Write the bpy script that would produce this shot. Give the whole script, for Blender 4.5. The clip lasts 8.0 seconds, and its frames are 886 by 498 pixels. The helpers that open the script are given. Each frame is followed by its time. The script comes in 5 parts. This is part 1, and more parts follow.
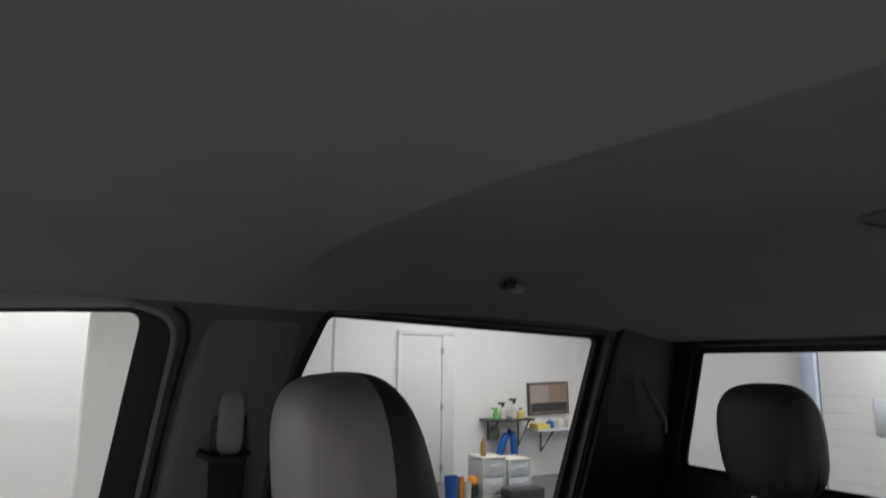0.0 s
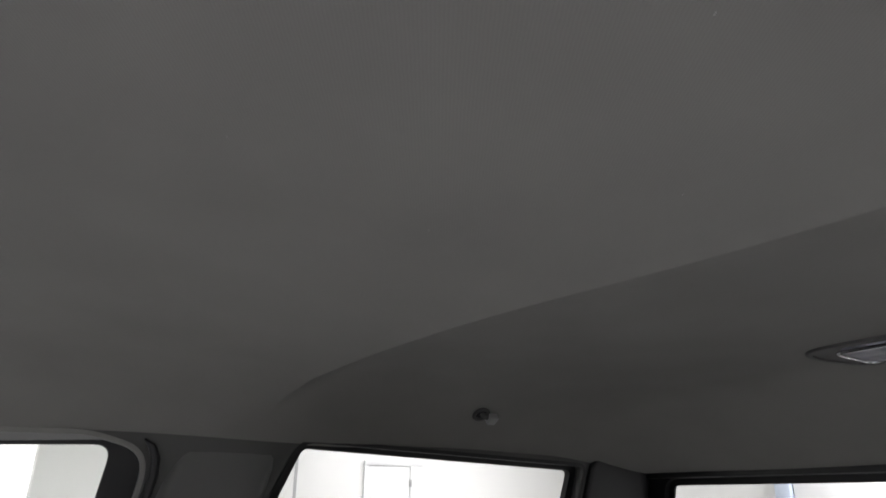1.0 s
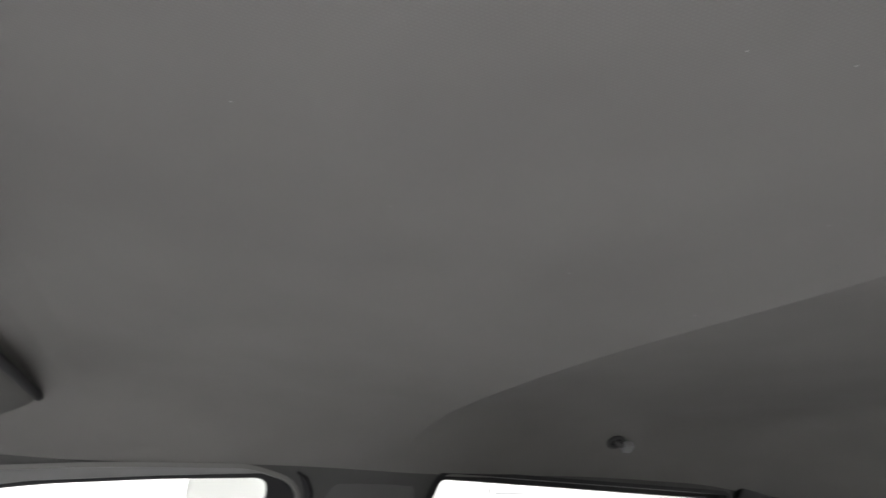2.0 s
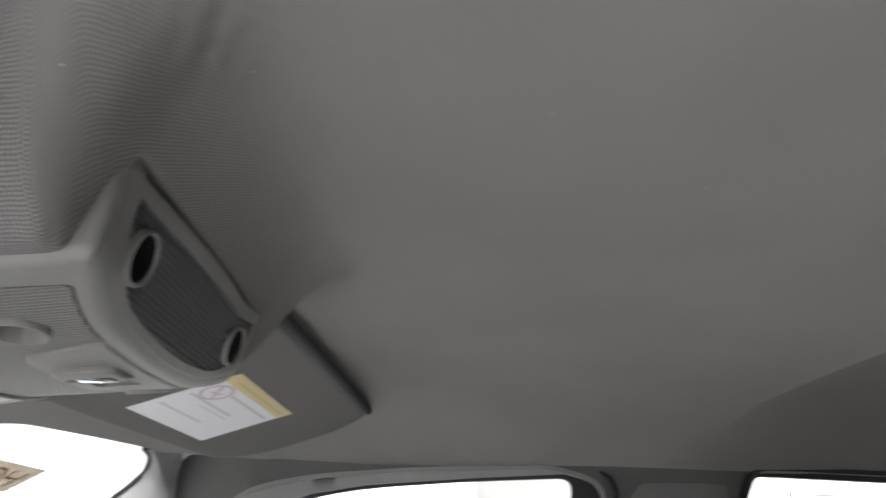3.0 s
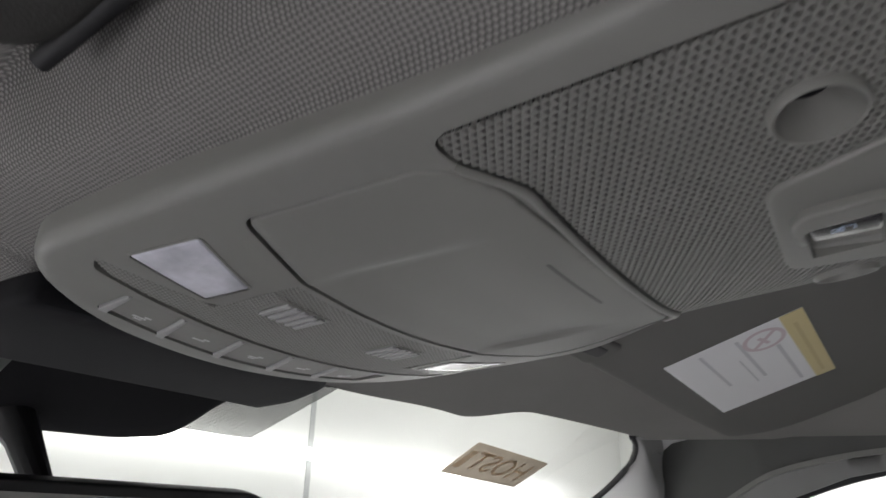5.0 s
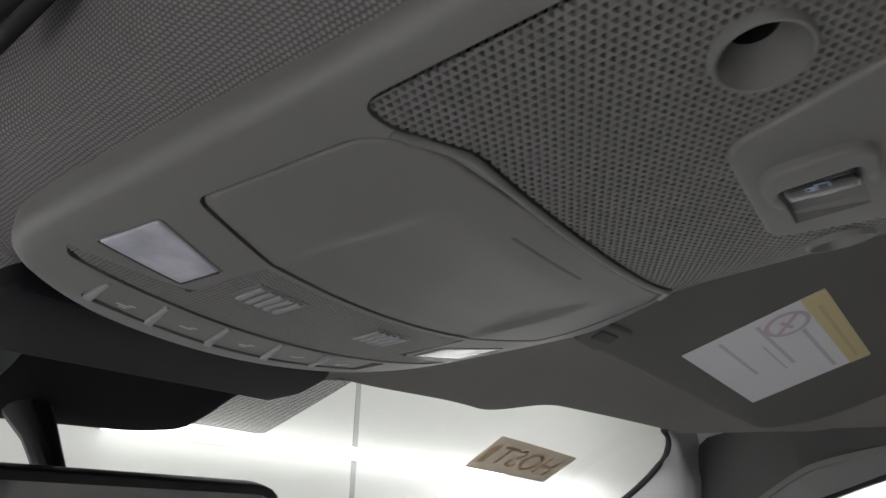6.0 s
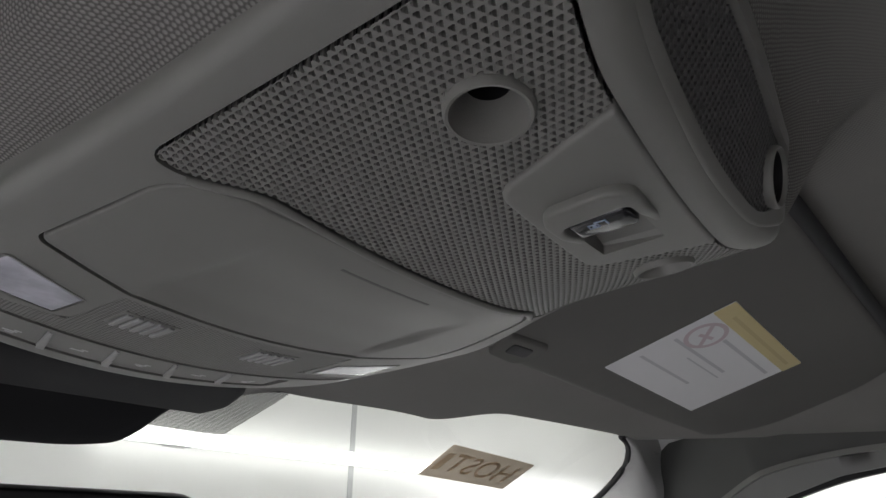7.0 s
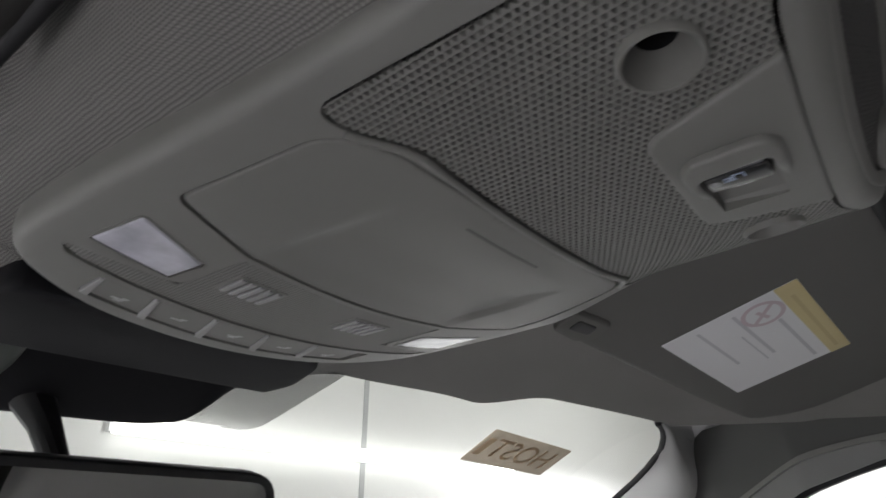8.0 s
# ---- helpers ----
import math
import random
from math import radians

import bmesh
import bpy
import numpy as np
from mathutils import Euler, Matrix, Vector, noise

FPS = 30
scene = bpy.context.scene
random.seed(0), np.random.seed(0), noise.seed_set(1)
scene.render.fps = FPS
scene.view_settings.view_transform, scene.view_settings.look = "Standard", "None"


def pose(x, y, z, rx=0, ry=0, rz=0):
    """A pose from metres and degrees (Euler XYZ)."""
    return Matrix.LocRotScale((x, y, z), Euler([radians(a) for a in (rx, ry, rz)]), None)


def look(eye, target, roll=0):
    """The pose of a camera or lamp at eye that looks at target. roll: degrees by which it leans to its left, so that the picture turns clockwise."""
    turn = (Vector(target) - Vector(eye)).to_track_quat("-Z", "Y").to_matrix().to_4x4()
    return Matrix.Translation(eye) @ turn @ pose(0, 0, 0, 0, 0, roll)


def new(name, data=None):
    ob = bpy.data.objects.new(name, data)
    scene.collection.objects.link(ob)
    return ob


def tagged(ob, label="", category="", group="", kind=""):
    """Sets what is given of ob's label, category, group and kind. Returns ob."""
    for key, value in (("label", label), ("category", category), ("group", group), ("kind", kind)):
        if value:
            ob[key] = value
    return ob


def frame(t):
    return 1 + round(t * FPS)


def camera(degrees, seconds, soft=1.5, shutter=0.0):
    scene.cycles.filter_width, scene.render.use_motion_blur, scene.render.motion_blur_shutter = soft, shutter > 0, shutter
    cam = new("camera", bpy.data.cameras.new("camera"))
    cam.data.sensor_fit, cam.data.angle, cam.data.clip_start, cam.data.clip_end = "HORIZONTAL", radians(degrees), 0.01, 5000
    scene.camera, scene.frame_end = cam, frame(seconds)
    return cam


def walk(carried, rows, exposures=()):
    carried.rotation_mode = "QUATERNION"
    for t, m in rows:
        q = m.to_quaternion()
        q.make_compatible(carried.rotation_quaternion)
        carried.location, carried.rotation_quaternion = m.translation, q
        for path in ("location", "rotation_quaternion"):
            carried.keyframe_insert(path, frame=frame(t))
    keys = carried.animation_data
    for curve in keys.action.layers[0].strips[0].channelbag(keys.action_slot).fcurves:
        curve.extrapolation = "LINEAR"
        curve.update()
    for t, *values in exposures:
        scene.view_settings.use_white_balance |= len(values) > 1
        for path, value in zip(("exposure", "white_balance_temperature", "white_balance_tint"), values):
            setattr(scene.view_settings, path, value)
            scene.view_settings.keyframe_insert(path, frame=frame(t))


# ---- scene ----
cam = camera(68.09, 8.0, soft=1.5, shutter=0.4)
PATH = [
    (0, (-0.2309, -0.3285, 1.6411), (1.5166, -1.2365, 1.9906), 0.73),
    (0.5, (-0.2345, -0.3271, 1.6419), (1.4323, -1.2731, 2.2134), 0.83),
    (1, (-0.2620, -0.3017, 1.6415), (1.3542, -1.2390, 2.3552), 0.44),
    (1.2, (-0.2744, -0.2928, 1.6411), (1.3268, -1.2242, 2.3950), 0.30),
    (2.5, (-0.2797, -0.2576, 1.6447), (1.5435, -0.5381, 2.4176), 0.67),
    (3, (-0.2802, -0.2337, 1.6370), (1.5581, -0.1441, 2.4198), 0.94),
    (3.5, (-0.2704, -0.1987, 1.6330), (1.5234, 0.2021, 2.4214), 1.14),
    (4, (-0.2488, -0.1444, 1.6285), (1.4546, 0.5468, 2.4163), 1.22),
    (4.5, (-0.2314, -0.1001, 1.6239), (1.3637, 0.8157, 2.4092), 1.34),
    (5, (-0.2011, -0.0726, 1.6145), (1.2994, 0.9838, 2.4099), 0.83),
    (5.2, (-0.1898, -0.0666, 1.6131), (1.2865, 1.0256, 2.4052), 1.04),
    (6.3, (-0.1761, -0.1081, 1.6095), (1.2445, 1.0537, 2.4046), 0.75),
    (6.5, (-0.1701, -0.1242, 1.6128), (1.2506, 1.0348, 2.4117), 0.58),
    (7, (-0.1573, -0.1388, 1.6140), (1.2642, 1.0165, 2.4168), 0.53),
    (7.5, (-0.1642, -0.1347, 1.6114), (1.2541, 1.0234, 2.4159), 0.51),
    (8, (-0.1821, -0.1095, 1.5994), (1.2285, 1.0628, 2.3969), 0.46),
]
walk(cam, [(t, look(eye, target, roll)) for t, eye, target, roll in PATH],
     exposures=[(0.0, 0.0), (0.5, 0.5), (1.0, 0.9), (1.8, 1.35), (2.5, 1.7), (3.5, 1.5), (4.0, 1.25), (4.5, 0.95), (5.2, 0.7), (6.5, 0.35), (8.0, 0.5)])

# ---- world and light: a white workshop with added linear lamps ----
world = bpy.data.worlds.new("world")
scene.world = world
world.use_nodes = True
world.node_tree.nodes["Background"].inputs[0].default_value = (0.8, 0.88, 1.0, 1)
world.node_tree.nodes["Background"].inputs[1].default_value = 0.3

ROOM_X0, ROOM_X1, ROOM_Y0, ROOM_Y1, ROOM_H = -5.5, 8.4, -8.0, 5.2, 4.2
LAMP_Z = 3.2
# Lamps out of view, added and placed to balance light in cab and room.
# x, y, watts, beam in degrees, turn
LAMPS = ((-3.0, -5.5, 130.0, 140, 90), (-1.35, 0.6, 620.0, 120, 90), (2.0, -7.3, 260.0, 160, 0), (2.0, 3.2, 40.0, 80, 0), (6.9, -4.8, 115.0, 170, 90), (5.6, 0.6, 40.0, 95, 90), (9.0, 3.4, 230.0, 150, 0))


def linear_lamp(x, y, z, length, power, beam, turn=0.0, width=0.16):
    data = bpy.data.lights.new("linear_lamp", "AREA")
    data.shape, data.size, data.size_y, data.energy, data.color = "RECTANGLE", length, width, power, (1.0, 0.98, 1.015)
    data.spread = radians(beam)
    ob = new("added_lamp_light", data)
    ob.matrix_world = pose(x, y, z, 0, 0, turn)
    return ob


for lx, ly, power, beam, turn in LAMPS:
    linear_lamp(lx, ly, LAMP_Z - 0.13, 3.6, power, beam, turn)



# ---- materials ----
def material(name, color, rough=0.6, metal=0.0, bump=None, spots=None, spec=0.5, emit=None, coat=0.0, mottling=0.12, patch=9.0):
    """bump: (kind, size in metres, strength); spots: lint or dust, as (size, amount, colour)."""
    m = bpy.data.materials.new(name)
    m.use_nodes = True
    nt, n, li = m.node_tree, m.node_tree.nodes, m.node_tree.links
    b = n["Principled BSDF"]
    b.inputs["Roughness"].default_value, b.inputs["Metallic"].default_value = rough, metal
    b.inputs["Specular IOR Level"].default_value = spec
    b.inputs["Coat Weight"].default_value = coat
    tc = n.new("ShaderNodeTexCoord")
    large = n.new("ShaderNodeTexNoise")
    large.inputs["Scale"].default_value, large.inputs["Detail"].default_value = patch, 3.0
    li.new(tc.outputs["Object"], large.inputs["Vector"])
    mix = n.new("ShaderNodeMix")
    mix.data_type = "RGBA"
    mix.inputs[6].default_value = (*[c * (1 - mottling) for c in color], 1)
    mix.inputs[7].default_value = (*[min(1, c * (1 + mottling)) for c in color], 1)
    li.new(large.outputs["Fac"], mix.inputs[0])
    out = mix.outputs[2]
    if bump:
        kind, size, strength = bump
        bn = n.new("ShaderNodeBump")
        bn.inputs["Strength"].default_value, bn.inputs["Distance"].default_value = strength, size * 0.35
        if kind == "knit":
            sep = n.new("ShaderNodeSeparateXYZ")
            wob, off, plus = n.new("ShaderNodeTexNoise"), n.new("ShaderNodeVectorMath"), n.new("ShaderNodeVectorMath")
            wob.inputs["Scale"].default_value, wob.inputs["Detail"].default_value = 160.0, 1.0
            off.operation, plus.operation = "SCALE", "ADD"
            off.inputs["Scale"].default_value = 0.0009
            li.new(tc.outputs["Object"], wob.inputs["Vector"])
            li.new(wob.outputs["Color"], off.inputs[0])
            li.new(tc.outputs["UV"], plus.inputs[0])
            li.new(off.outputs[0], plus.inputs[1])
            li.new(plus.outputs[0], sep.inputs[0])

            def wave(parts):
                total = None
                for axis, k in parts:
                    mul = n.new("ShaderNodeMath")
                    mul.operation = "MULTIPLY"
                    mul.inputs[1].default_value = k * 2 * math.pi / size
                    li.new(sep.outputs[axis], mul.inputs[0])
                    if total is None:
                        total = mul.outputs[0]
                    else:
                        add = n.new("ShaderNodeMath")
                        add.operation = "ADD"
                        li.new(total, add.inputs[0])
                        li.new(mul.outputs[0], add.inputs[1])
                        total = add.outputs[0]
                s = n.new("ShaderNodeMath")
                s.operation = "COSINE"
                li.new(total, s.inputs[0])
                return s.outputs[0]

            waves = [wave([(0, 1.0)]), wave([(0, 0.5), (1, 0.866)]), wave([(0, -0.5), (1, 0.866)])]
            height = waves[0]
            for w in waves[1:]:
                add = n.new("ShaderNodeMath")
                add.operation = "ADD"
                li.new(height, add.inputs[0])
                li.new(w, add.inputs[1])
                height = add.outputs[0]
            scale = n.new("ShaderNodeMapRange")
            scale.inputs[1].default_value, scale.inputs[2].default_value = -1.5, 2.6
            li.new(height, scale.inputs[0])
            height = scale.outputs[0]
            thread = n.new("ShaderNodeMix")
            thread.data_type, thread.blend_type = "RGBA", "MULTIPLY"
            thread.inputs[0].default_value = 1.0
            ramp = n.new("ShaderNodeMapRange")
            ramp.inputs[1].default_value, ramp.inputs[2].default_value = 0.08, 0.6
            ramp.inputs[3].default_value, ramp.inputs[4].default_value = 0.48, 1.12
            # the weave opens where the cloth is stretched
            open_weave = n.new("ShaderNodeAttribute")
            open_weave.attribute_name = "stretch"
            li.new(open_weave.outputs["Fac"], thread.inputs[0])
            pull = n.new("ShaderNodeMath")
            pull.operation = "MULTIPLY"
            pull.inputs[1].default_value = strength
            li.new(open_weave.outputs["Fac"], pull.inputs[0])
            li.new(pull.outputs[0], bn.inputs["Strength"])
            li.new(height, ramp.inputs[0])
            li.new(out, thread.inputs[6])
            li.new(ramp.outputs[0], thread.inputs[7])
            out = thread.outputs[2]
        else:
            tex = n.new("ShaderNodeTexNoise" if kind == "grain" else "ShaderNodeTexVoronoi")
            tex.inputs["Scale"].default_value = 1.0 / size
            li.new(tc.outputs["Object"], tex.inputs["Vector"])
            height = tex.outputs[0]
        li.new(height, bn.inputs["Height"])
        li.new(bn.outputs[0], b.inputs["Normal"])
        rv = n.new("ShaderNodeMapRange")
        rv.inputs[3].default_value, rv.inputs[4].default_value = max(0.02, rough - 0.07), min(1, rough + 0.07)
        li.new(large.outputs["Fac"], rv.inputs[0])
        li.new(rv.outputs[0], b.inputs["Roughness"])
    if spots:
        size, amount, tint = spots
        v = n.new("ShaderNodeTexVoronoi")
        v.inputs["Scale"].default_value = 1.0 / size
        li.new(tc.outputs["Object"], v.inputs["Vector"])
        less = n.new("ShaderNodeMath")
        less.operation = "LESS_THAN"
        less.inputs[1].default_value = amount
        li.new(v.outputs["Distance"], less.inputs[0])
        lint = n.new("ShaderNodeMix")
        lint.data_type = "RGBA"
        lint.inputs[7].default_value = (*tint, 1)
        li.new(less.outputs[0], lint.inputs[0])
        li.new(out, lint.inputs[6])
        out = lint.outputs[2]
    li.new(out, b.inputs["Base Color"])
    if emit:
        b.inputs["Emission Color"].default_value = (*emit[:3], 1)
        b.inputs["Emission Strength"].default_value = emit[3]
    return m


def glass(name, tint=(1, 1, 1), clear=0.9):
    m = bpy.data.materials.new(name)
    m.use_nodes = True
    n, li = m.node_tree.nodes, m.node_tree.links
    n.remove(n["Principled BSDF"])
    t, g, mx, lw, pw, sc = [n.new("ShaderNode" + k) for k in ("BsdfTransparent", "BsdfGlossy", "MixShader", "LayerWeight", "Math", "MapRange")]
    t.inputs[0].default_value = (*[c * clear for c in tint], 1)
    g.inputs["Roughness"].default_value = 0.01
    pw.operation, pw.inputs[1].default_value = "POWER", 6.0
    sc.inputs[3].default_value, sc.inputs[4].default_value = 0.03, 0.6
    li.new(lw.outputs["Facing"], pw.inputs[0])
    li.new(pw.outputs[0], sc.inputs[0])
    li.new(sc.outputs[0], mx.inputs[0])
    li.new(t.outputs[0], mx.inputs[1])
    li.new(g.outputs[0], mx.inputs[2])
    li.new(mx.outputs[0], n["Material Output"].inputs["Surface"])
    return m


M_KNIT = material("headliner_knit", (0.243, 0.236, 0.227), 0.9, bump=("knit", 0.00145, 0.65), spots=(0.021, 0.021, (0.44, 0.43, 0.41)), spec=0.25)
M_PLASTIC = material("grey_moulded_plastic", (0.203, 0.200, 0.190), 0.44, bump=("grain", 0.0005, 0.14), spec=0.5)
M_DIMPLE = material("dimpled_plastic", (0.203, 0.200, 0.190), 0.42, bump=("grain", 0.0006, 0.1), spec=0.5)
M_SHELL = material("matt_black_plastic", (0.010, 0.010, 0.012), 0.75, bump=("grain", 0.0008, 0.15), spec=0.2)
M_POST = material("door_post_plastic", (0.135, 0.135, 0.132), 0.5, bump=("grain", 0.0007, 0.2), spec=0.45)
M_FRAME = material("door_frame_plastic", (0.26, 0.26, 0.257), 0.5, bump=("grain", 0.0007, 0.2), spec=0.4)
# Darker than the post plastic to hold the shade on the front side trim.
M_PILLAR = material("pillar_plastic", (0.085, 0.086, 0.083), 0.55, bump=("grain", 0.0007, 0.2), spec=0.4)
M_APILLAR = material("light_pillar_plastic", (0.45, 0.45, 0.445), 0.5, bump=("grain", 0.0007, 0.2), spec=0.4)
M_VISOR = material("visor_vinyl", (0.145, 0.142, 0.134), 0.7, bump=("grain", 0.0011, 0.25), spec=0.3)
# The visor vinyl again, darkened to hold the shade on the left visor.
M_VISOR_SHADED = material("shaded_visor_vinyl", (0.040, 0.039, 0.037), 0.7, bump=("grain", 0.0011, 0.25), spec=0.3)
M_BLACK = material("black_plastic", (0.012, 0.012, 0.014), 0.42, bump=("grain", 0.0008, 0.15))
M_RUBBER = material("black_rubber", (0.012, 0.012, 0.014), 0.6, bump=("grain", 0.002, 0.1))
# Near-black base colour that holds the shade of deep recesses.
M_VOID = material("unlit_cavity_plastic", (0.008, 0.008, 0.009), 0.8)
# The strong mottling puts cloudy reflections into the lens colour.
M_LENS = material("milky_lamp_lens", (0.56, 0.56, 0.64), 0.2, coat=0.5, bump=("cell", 0.004, 0.12), mottling=0.6, patch=55.0)
M_CHROME = material("satin_chrome", (0.72, 0.72, 0.74), 0.18, metal=1.0, bump=("grain", 0.003, 0.02))
M_LEATHER = material("grey_leather", (0.33, 0.305, 0.30), 0.45, bump=("cell", 0.0016, 0.22), spec=0.5)
M_LEATHER_DARK = material("dark_leather", (0.042, 0.041, 0.039), 0.5, bump=("cell", 0.0016, 0.22))
M_GRILLE = material("darkened_grey_plastic", (0.09, 0.088, 0.088), 0.5, bump=("grain", 0.0006, 0.1), spec=0.4)
M_SLOT = material("pale_outlet_rib", (0.36, 0.355, 0.36), 0.5)
M_PALE = material("pale_print", (0.62, 0.62, 0.64), 0.5)
M_PAPER = material("label_paper", (0.82, 0.82, 0.84), 0.4, bump=("grain", 0.002, 0.03), mottling=0.04)
M_YELLOW = material("label_yellow", (0.66, 0.55, 0.26), 0.4, mottling=0.08)
M_PINK = material("label_red_print", (0.64, 0.54, 0.58), 0.5)
M_INK = material("label_ink", (0.59, 0.59, 0.62), 0.5)
M_TAN = material("tan_paper", (0.41, 0.35, 0.275), 0.8, bump=("grain", 0.004, 0.2), mottling=0.15)
M_TAN_INK = material("faded_ink", (0.70, 0.60, 0.48), 0.8)
M_WALL = material("white_wall_paint", (0.82, 0.82, 0.80), 0.55, bump=("grain", 0.01, 0.06), mottling=0.02)
M_DOOR = material("white_door_paint", (0.72, 0.725, 0.72), 0.4, bump=("grain", 0.02, 0.03), mottling=0.02)
M_FLOOR = material("sealed_concrete", (0.15, 0.15, 0.149), 0.35, bump=("grain", 0.03, 0.08), mottling=0.15)
M_SEAM = material("panel_joint", (0.45, 0.46, 0.46), 0.6)
M_TRACK = material("painted_track", (0.5, 0.56, 0.66), 0.5)
M_LED = material("led_diffuser", (0.9, 0.9, 0.9), 0.5, emit=(1.0, 0.99, 0.96, 4.0))
M_BAR = material("wall_lamp_diffuser", (0.9, 0.9, 0.9), 0.5, emit=(1.0, 0.99, 0.97, 3.2))
M_STEEL = material("brushed_steel", (0.45, 0.45, 0.45), 0.35, metal=1.0)
M_BLUE = material("blue_cloth", (0.02, 0.11, 0.42), 0.8, bump=("grain", 0.01, 0.3))
M_ORANGE = material("orange_plastic", (0.75, 0.28, 0.03), 0.5)
M_GREEN = material("green_plastic", (0.18, 0.55, 0.12), 0.4)
M_YELLOWBOX = material("yellow_card", (0.75, 0.62, 0.12), 0.6)
M_CLEARBOX = material("clear_storage_plastic", (0.62, 0.66, 0.70), 0.25)
M_SCREEN = material("picture_print", (0.30, 0.21, 0.18), 0.35, mottling=0.35)
M_CREAM = material("cream_plastic", (0.68, 0.66, 0.58), 0.5)
M_CARPET = material("dark_carpet", (0.03, 0.03, 0.032), 0.95, bump=("grain", 0.003, 0.5))
M_GLASS = glass("clear_glass", (0.97, 1.0, 0.98), 0.94)
M_TINT = glass("privacy_glass", (0.99, 1.0, 0.985), 0.5)
M_MIRROR = material("mirror_glass", (0.55, 0.58, 0.58), 0.02, metal=1.0, mottling=0.0)
M_HEADING = material("label_heading_print", (0.58, 0.47, 0.22), 0.5)
M_GROOVE = material("shaded_groove_plastic", (0.12, 0.117, 0.117), 0.5)
M_ICON = material("pale_blue_print", (0.42, 0.50, 0.66), 0.5)
M_GLOSS = material("glossy_black_plastic", (0.02, 0.02, 0.024), 0.14, coat=0.5)
M_FRIT = material("ceramic_frit", (0.02, 0.019, 0.021), 0.4)


def see_through(m, amount):
    """Lets thin paper glow when light falls on its back."""
    n, li = m.node_tree.nodes, m.node_tree.links
    b = n["Principled BSDF"]
    t, mx = n.new("ShaderNodeBsdfTranslucent"), n.new("ShaderNodeMixShader")
    li.new(b.inputs["Base Color"].links[0].from_socket, t.inputs["Color"])
    mx.inputs[0].default_value = amount
    li.new(b.outputs[0], mx.inputs[1])
    li.new(t.outputs[0], mx.inputs[2])
    li.new(mx.outputs[0], n["Material Output"].inputs["Surface"])


see_through(M_TAN, 0.24)
see_through(M_TAN_INK, 0.7)


# ---- builders ----
def part(name, bm, mat, parent=None, label="", sharp=35, kind=""):
    me = bpy.data.meshes.new(name)
    bm.to_mesh(me)
    bm.free()
    for p in me.polygons:
        p.use_smooth = True
    me.set_sharp_from_angle(angle=radians(min(sharp, 25) if len(me.polygons) < 60 else sharp))
    me.materials.append(mat)
    ob = new(name, me)
    ob.parent = parent
    return tagged(ob, label=label, kind=kind)


def thing(name, label, category, group="", at=(0, 0, 0)):
    ob = new(name)
    ob.empty_display_size = 0.02
    ob.location = at
    return tagged(ob, label, category, group)


def smooth(a, b, v):
    t = np.clip((v - a) / (b - a), 0, 1)
    return t * t * (3 - 2 * t)


def inside(loop, x, y):
    hit, j = False, len(loop) - 1
    for i in range(len(loop)):
        (xi, yi), (xj, yj) = loop[i], loop[j]
        if (yi > y) != (yj > y) and x < (xj - xi) * (y - yi) / (yj - yi) + xi:
            hit = not hit
        j = i
    return hit


def round_loop(corners, radius, steps=6):
    """A closed loop with rounded corners; radius: one number or one for each corner."""
    out, n = [], len(corners)
    for i in range(n):
        r = radius[i] if isinstance(radius, (list, tuple)) else radius
        p, a, b = Vector(corners[i]), Vector(corners[i - 1]), Vector(corners[(i + 1) % n])
        da, db = (a - p), (b - p)
        r = min(r, da.length * 0.48, db.length * 0.48)
        if r <= 1e-6:
            out.append(tuple(p))
            continue
        s, e = p + da.normalized() * r, p + db.normalized() * r
        for k in range(steps + 1):
            t = k / steps
            q = s * (1 - t) ** 2 + p * 2 * t * (1 - t) + e * t * t
            out.append((q.x, q.y))
    return out


def dense(loop, step):
    out = []
    for i, a in enumerate(loop):
        b = loop[(i + 1) % len(loop)]
        n = max(1, int(math.dist(a, b) / step))
        out += [(a[0] + (b[0] - a[0]) * k / n, a[1] + (b[1] - a[1]) * k / n) for k in range(n)]
    return out


def area(loop):
    return 0.5 * sum(a[0] * b[1] - b[0] * a[1] for a, b in zip(loop, loop[1:] + loop[:1]))


def inset(loop, d):
    """The loop moved to its inner side by d."""
    out, n, s = [], len(loop), 1 if area(loop) > 0 else -1
    for i in range(n):
        a, p, b = Vector(loop[i - 1]), Vector(loop[i]), Vector(loop[(i + 1) % n])
        t = ((p - a).normalized() + (b - p).normalized())
        if t.length < 1e-6:
            t = b - a
        t.normalize()
        out.append((p.x - t.y * s * d, p.y + t.x * s * d))
    return out


def edge_distance(loop, x, y):
    a = np.array(loop)
    b = np.roll(a, -1, 0)
    ab, p = b - a, np.array((x, y))
    t = np.clip(((p - a) * ab).sum(1) / np.maximum((ab * ab).sum(1), 1e-12), 0, 1)
    return np.sqrt((((a + ab * t[:, None]) - p) ** 2).sum(1).min())


